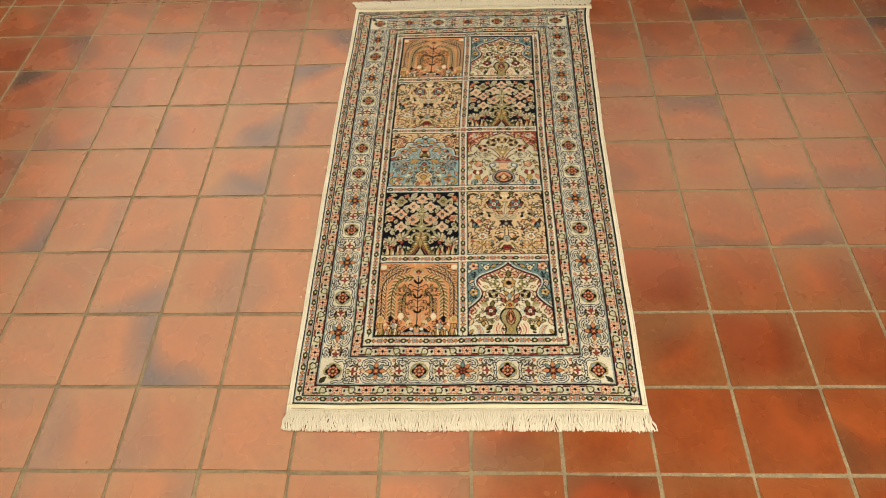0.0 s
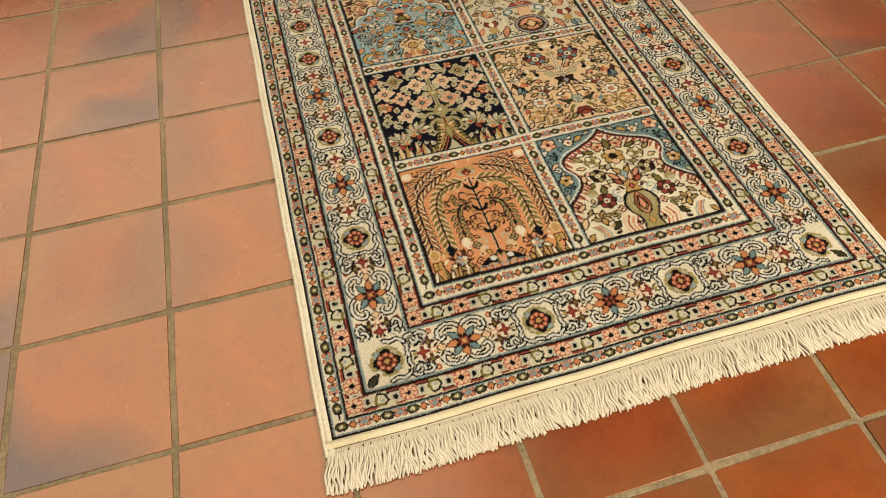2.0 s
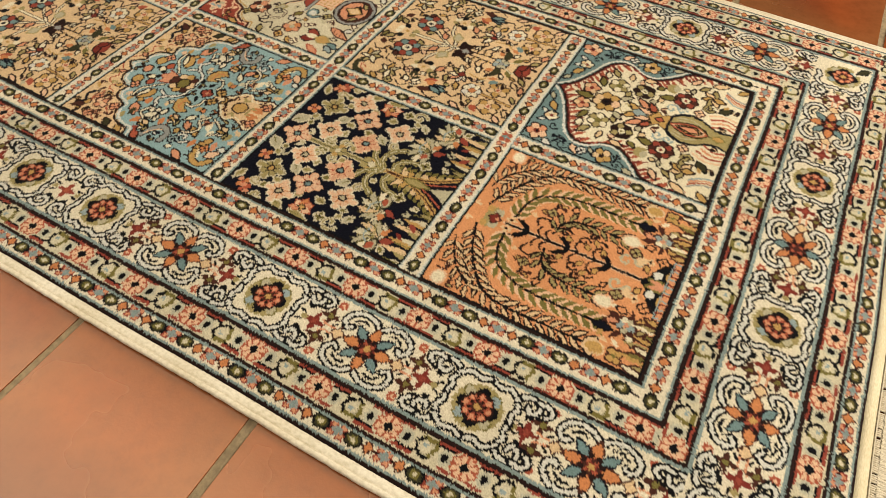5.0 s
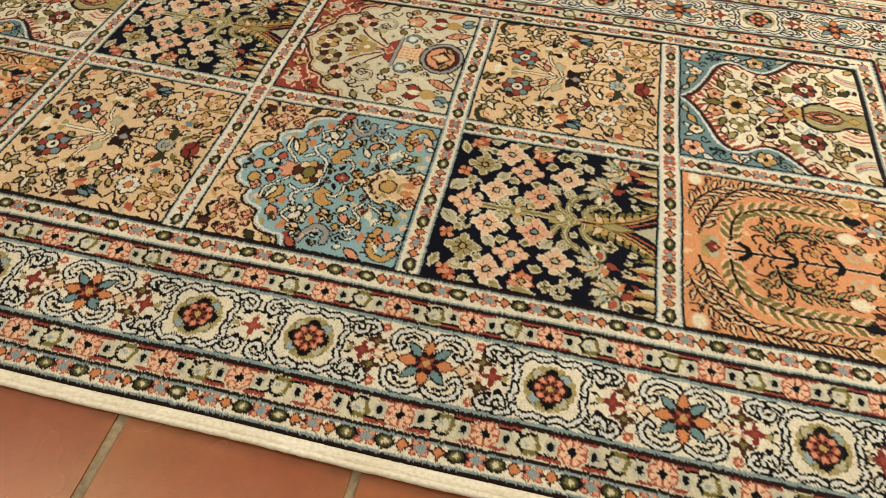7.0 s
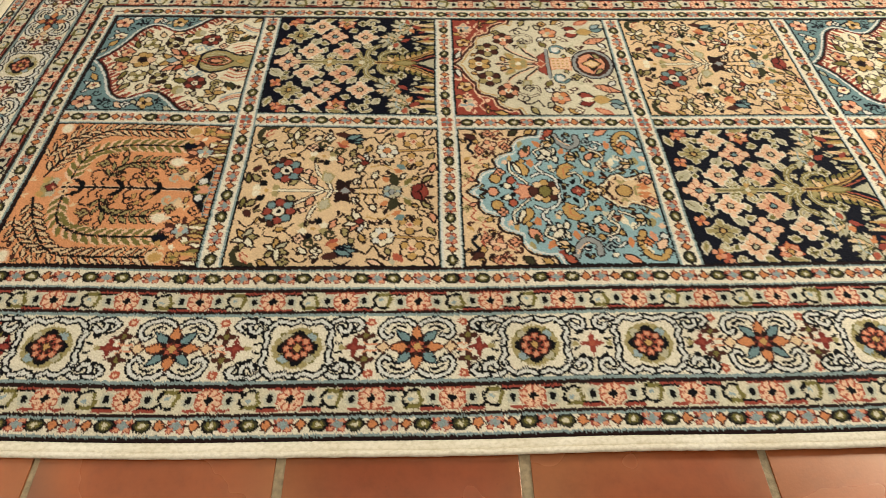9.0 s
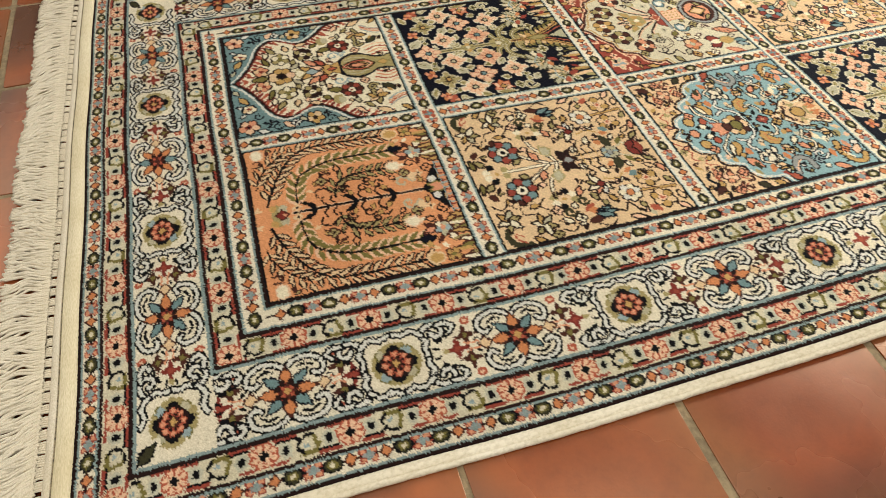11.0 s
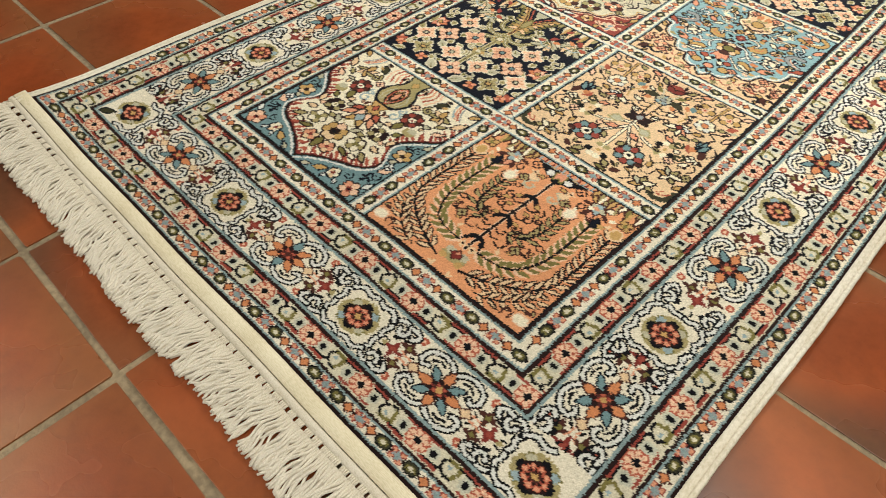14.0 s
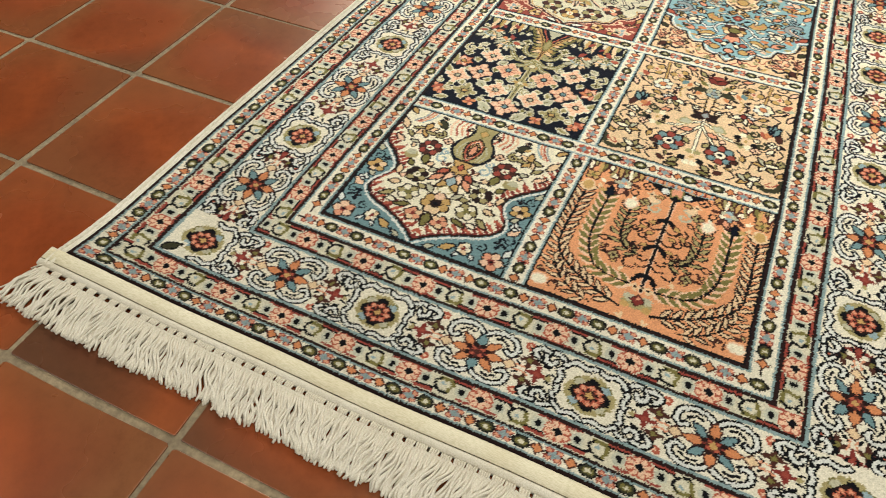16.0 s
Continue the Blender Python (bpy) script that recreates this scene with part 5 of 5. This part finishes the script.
# ---- ends and fringes ----
def tube(verts, faces, path, radius, n=5):
    base = len(verts)
    for i, p in enumerate(path):
        q = path[min(i + 1, len(path) - 1)] - path[max(i - 1, 0)]
        q.normalize()
        a = q.cross(Vector((0, 0, 1)))
        a.normalize()
        b = a.cross(q)
        r = radius * (1.0 if i < len(path) - 1 else 0.8)
        for k in range(n):
            t = 2 * math.pi * k / n
            verts.append(p + a * (r * math.cos(t)) + b * (r * math.sin(t)))
    for i in range(len(path) - 1):
        for k in range(n):
            faces.append((base + i * n + k, base + i * n + (k + 1) % n, base + (i + 1) * n + (k + 1) % n, base + (i + 1) * n + k))
    faces.append(tuple(base + (len(path) - 1) * n + k for k in range(n)))


def tassel_mesh(long, seed):
    """A few soft twisted cotton yarns that wander out from the end of the rug, along -y."""
    rng = random.Random(seed)
    verts, faces = [], []
    lean, phase = rng.uniform(-0.004, 0.004), rng.uniform(-1.2, 1.2)
    for k in range(5):
        x = (k - 2) * 0.0016 + rng.uniform(-0.0005, 0.0005)
        n = long * rng.uniform(0.93, 1.05)
        sway, turn, start = rng.uniform(0.0014, 0.0034), rng.uniform(4.5, 9.5), phase + rng.uniform(-0.9, 0.9)
        high = (0.0006, 0.0030, 0.0012, 0.0038, 0.0022)[k] + rng.uniform(-0.0004, 0.0004)
        own = lean + rng.uniform(-0.003, 0.003)
        path = []
        for i in range(15):
            t = i / 14
            path.append(Vector((x * (0.8 + 0.5 * t) + own * t * t + sway * min(1, 2.5 * t) * math.sin(turn * t + start), -n * t,
                                0.0028 * (1 - t) ** 2 + 0.0013 + high * min(1.0, 4 * t) * (1 - 0.75 * t ** 4) + 0.0005 * math.sin(turn * t * 1.7 + k))))
        tube(verts, faces, path, rng.uniform(0.00128, 0.00152), 6)
    return mesh_from("tassel", verts, faces, COTTON, True)


def hem_mesh(wide, long):
    """One bound bridge of the open heading: cords side by side, with a slit to the next."""
    verts, faces = [], []
    n = max(2, int(round(wide / 0.0021)))
    for k in range(n):
        x = (k - (n - 1) / 2) * wide / n
        tube(verts, faces, [Vector((x, long, 0.0036)), Vector((x, long * 0.4, 0.0044)), Vector((x * 0.94, -long * 0.3, 0.0045)), Vector((x * 1.05, -long, 0.0036))], wide / n * 0.56, 6)
    return mesh_from("heading", verts, faces, COTTON, True)


for end in (-1, 1):
    line = []
    for k in range(161):
        x = -HX - 0.011 + (2 * HX + 0.022) * k / 160
        dx, dy, dz = drift(x, end * HY)
        line.append(((x + dx, end * HY + dy, dz), (0, end)))
    # the one end has a broad band with an open row of slits, the other a narrow one
    reach, seam = (0.0222, 0.0145) if end > 0 else (0.0120, 0.0095)
    flat = [(-0.001, 0.0003), (-0.001, 0.0066), (0.004, 0.0068), (seam - 0.001, 0.0062), (seam, 0.0050), (seam, 0.0003)]
    band = part("end_band", swept("end_band", line, flat, WEAVE), bare, "flat cream woven end band")
    outer_ = [(seam, 0.0003), (seam, 0.0050), (seam + 0.0012, 0.0062), ((seam + reach) / 2, 0.0060), (reach - 0.001, 0.0050), (reach, 0.0036), (reach, 0.0003)]
    part("thread_band", swept("thread_band", line, outer_, COTTON), band, "white thread band beyond the seam")
    part("end_cord", swept("end_cord", line, circle(seam, 0.0058, 0.0005, 0.0006, 6), SEAM), band, "thin dark stitched seam before the fringe")
    span = 2 * HX + 0.016
    slits, half = (74, 0.0038) if end > 0 else (96, 0.0030)
    hems = [hem_mesh(span / slits * (fill if end > 0 else 0.9), half) for fill in (0.76, 0.83, 0.88, 0.93)]
    for k in range(slits):
        x = -HX - 0.008 + span * (k + 0.5) / slits
        dx, dy, dz = drift(x, end * HY)
        ob = part("heading", hems[rng.randrange(4)], band)
        ob.matrix_basis = pose(x + dx + rng.uniform(-0.0009, 0.0009), end * (HY + reach + half - 0.0008 + rng.uniform(-0.0004, 0.0004)) + dy, rng.uniform(-0.0004, 0.0004), 0, 0, (180 if end > 0 else 0) + rng.uniform(-4, 4))
    stock = [tassel_mesh(0.0464 if end > 0 else 0.0455, 40 + 7 * k + (end > 0)) for k in range(24)]
    count = 168
    for k in range(count):
        x = -HX - 0.008 + span * (k + 0.5) / count
        dx, dy, dz = drift(x, end * HY)
        # the yarns lie over in long waves along the end
        swing = (0.34 if end > 0 else 0.14) * math.sin(k * 0.055 + 0.9 * end) + 0.10 * math.sin(k * 0.23 + 2.0) + 0.07 * math.sin(k * 0.61) + rng.uniform(-0.05, 0.05)
        if k < 6:
            swing -= 0.05 * (6 - k) * -end
        if k > count - 5:
            swing += 0.05 * (k - count + 5) * -end
        ob = part("tassel", stock[rng.randrange(24)], band)
        ob.matrix_basis = pose(x + dx, end * (HY + reach + 2 * half - 0.0022) + dy, rng.uniform(0, 0.0006), 0, 0, (180 if end > 0 else 0) + math.degrees(math.atan(swing)))

# a few loose yarns that stray from the fringe's corner
verts, faces = [], []
for k in range(7):
    bow, out = rng.uniform(-0.012, 0.012), rng.uniform(0.010, 0.030)
    dx, dy, dz = drift(HX, HY)
    ax, ay = HX + dx + 0.004, HY + dy + 0.016 + 0.002 * k
    tube(verts, faces, [Vector((ax + out * t + bow * 0.2 * math.sin(6 * t), ay + (0.012 + 0.004 * k) * t + bow * t * (1 - t), 0.0012 + 0.004 * math.sin(math.pi * t) * (1 - 0.5 * t))) for t in [i / 10 for i in range(11)]], 0.00095)
part("loose_yarns", mesh_from("loose_yarns", verts, faces, COTTON, True), bare, "loose cotton yarns at the corner")

# ---- the floor tiles ----


def tile_rings(seed):
    """Corner-rounded, slightly uneven clay slab: rings of points from the foot to the middle of the face."""
    rng = random.Random(seed)
    hx, hy = (PITCH_X - JOINT) / 2, (PITCH_Y - JOINT) / 2
    outline = []
    for cx, cy, in ((1, 1), (-1, 1), (-1, -1), (1, -1)):
        turn = {(1, 1): 0, (-1, 1): 90, (-1, -1): 180, (1, -1): 270}[(cx, cy)]
        r = rng.uniform(0.0014, 0.0032)
        for a in (10, 80):
            t = radians(turn + a)
            outline.append((cx * (hx - r) + r * math.cos(t) + rng.uniform(-0.0009, 0.0009), cy * (hy - r) + r * math.sin(t) + rng.uniform(-0.0009, 0.0009)))
        nx, ny = ((0, cy * hy) if cx == cy else (cx * hx, 0))
        outline.append((nx + rng.uniform(-0.0006, 0.0006), ny + rng.uniform(-0.0006, 0.0006)))
    verts = []
    for grow, z in ((0.0, -0.006), (0.0, -0.0006), (0.0002, -0.0001), (0.0005, 0.0), (0.03, 0.0)):
        verts += [(x * (1 - grow / hx), y * (1 - grow / hy), z) for x, y in outline]
    verts.append((0, 0, 0.0))
    n = len(outline)
    faces = [(r * n + k, r * n + (k + 1) % n, (r + 1) * n + (k + 1) % n, (r + 1) * n + k) for r in range(4) for k in range(n)]
    faces += [(4 * n + k, 4 * n + (k + 1) % n, 5 * n) for k in range(n)]
    return verts, faces


slabs = [tile_rings(60 + k) for k in range(10)]
slab_meshes = [mesh_from("tile", v, f, CLAY) for v, f in slabs]
places = []
for i in range(-27, 30):
    for j in range(-30, 27):
        x, y = CORNER[0] + (i + 0.5) * PITCH_X, CORNER[1] + (j + 0.5) * PITCH_Y
        if x0 + 0.1 < x < x1 - 0.1 and y0 + 0.1 < y < y1 - 0.1:
            places.append((math.hypot(x / 1.05, y - 0.1), x, y, i, j))
places.sort()
# tiles with strong kiln marks: column, row, the side of the mark, its strength
KILN = {(-4, 1): (0.8, -0.8, 1.0), (-4, 0): (0.8, -0.8, 1.0), (-3, 1): (-1, 0.2, 0.7), (-3, 2): (-0.4, 0.9, 1.0), (-3, 3): (0.9, 0.6, 0.9), (-8, 2): (-0.6, 0.9, 1.0),
        (-8, 3): (0.8, 0.4, 1.0), (-7, 1): (0, -1, 0.9), (-7, -1): (0.9, 0, 0.9), (-8, 0): (1, 0.2, 0.6), (-5, -2): (0.5, -0.9, 1.0), (-5, -3): (1, 0.4, 0.9),
        (-4, -3): (-1, -0.6, 1.0), (4, 4): (0, -1, 1.0), (3, 1): (0.3, 1, 0.7), (4, 0): (0, -1, 0.9), (3, -1): (0, -1, 1.0), (4, -1): (0, -1, 1.0), (5, 3): (0.9, -0.6, 0.9),
        (7, 3): (0, 1, 1.0), (1, -5): (0, 1, 0.9), (4, -4): (-0.6, -0.7, 0.7), (0, 4): (0.5, 0.8, 0.9), (-2, 4): (0.6, 0.8, 0.9), (1, 4): (0.6, 0.7, 0.9),
        (3, 2): (-0.6, 0.8, 0.8), (0, -4): (-0.5, -0.7, 0.6), (2, -3): (-0.6, 0.6, 0.5), (-4, -2): (1, 0, 0.5), (0, 5): (1, -0.3, 0.6), (1, 5): (-0.3, -0.8, 0.5)}
rest_v, rest_f = [], []
for k, (far, x, y, i, j) in enumerate(places):
    m = pose(x + rng.uniform(-0.0012, 0.0012), y + rng.uniform(-0.0012, 0.0012), rng.uniform(-0.0009, 0.0) - 0.0003, rng.uniform(-0.2, 0.2), rng.uniform(-0.2, 0.2), rng.uniform(-0.3, 0.3))
    if k < 300:
        ob = part("tile", slab_meshes[rng.randrange(10)], floor)
        ob.matrix_basis = m
        turn = rng.choice((0, 90, 180, 270, 45, 200))
        sx, sy, strong = KILN.get((i, j), (math.cos(radians(turn)), math.sin(radians(turn)), rng.choice((0, 0, 0.2, 0.35, 0.5))))
        ob.color = (0.5 + 0.5 * sx, 0.5 + 0.5 * sy, strong, 1)
    else:
        v, f = slabs[rng.randrange(10)]
        base = len(rest_v)
        rest_v += [m @ Vector(p) for p in v]
        rest_f += [tuple(base + q for q in face) for face in f]
outer = tagged(part("outer_tiles", mesh_from("outer_tiles", rest_v, rest_f, CLAY), floor), kind="stuff")
outer.color = (0.5, 0.5, 0.6, 1)
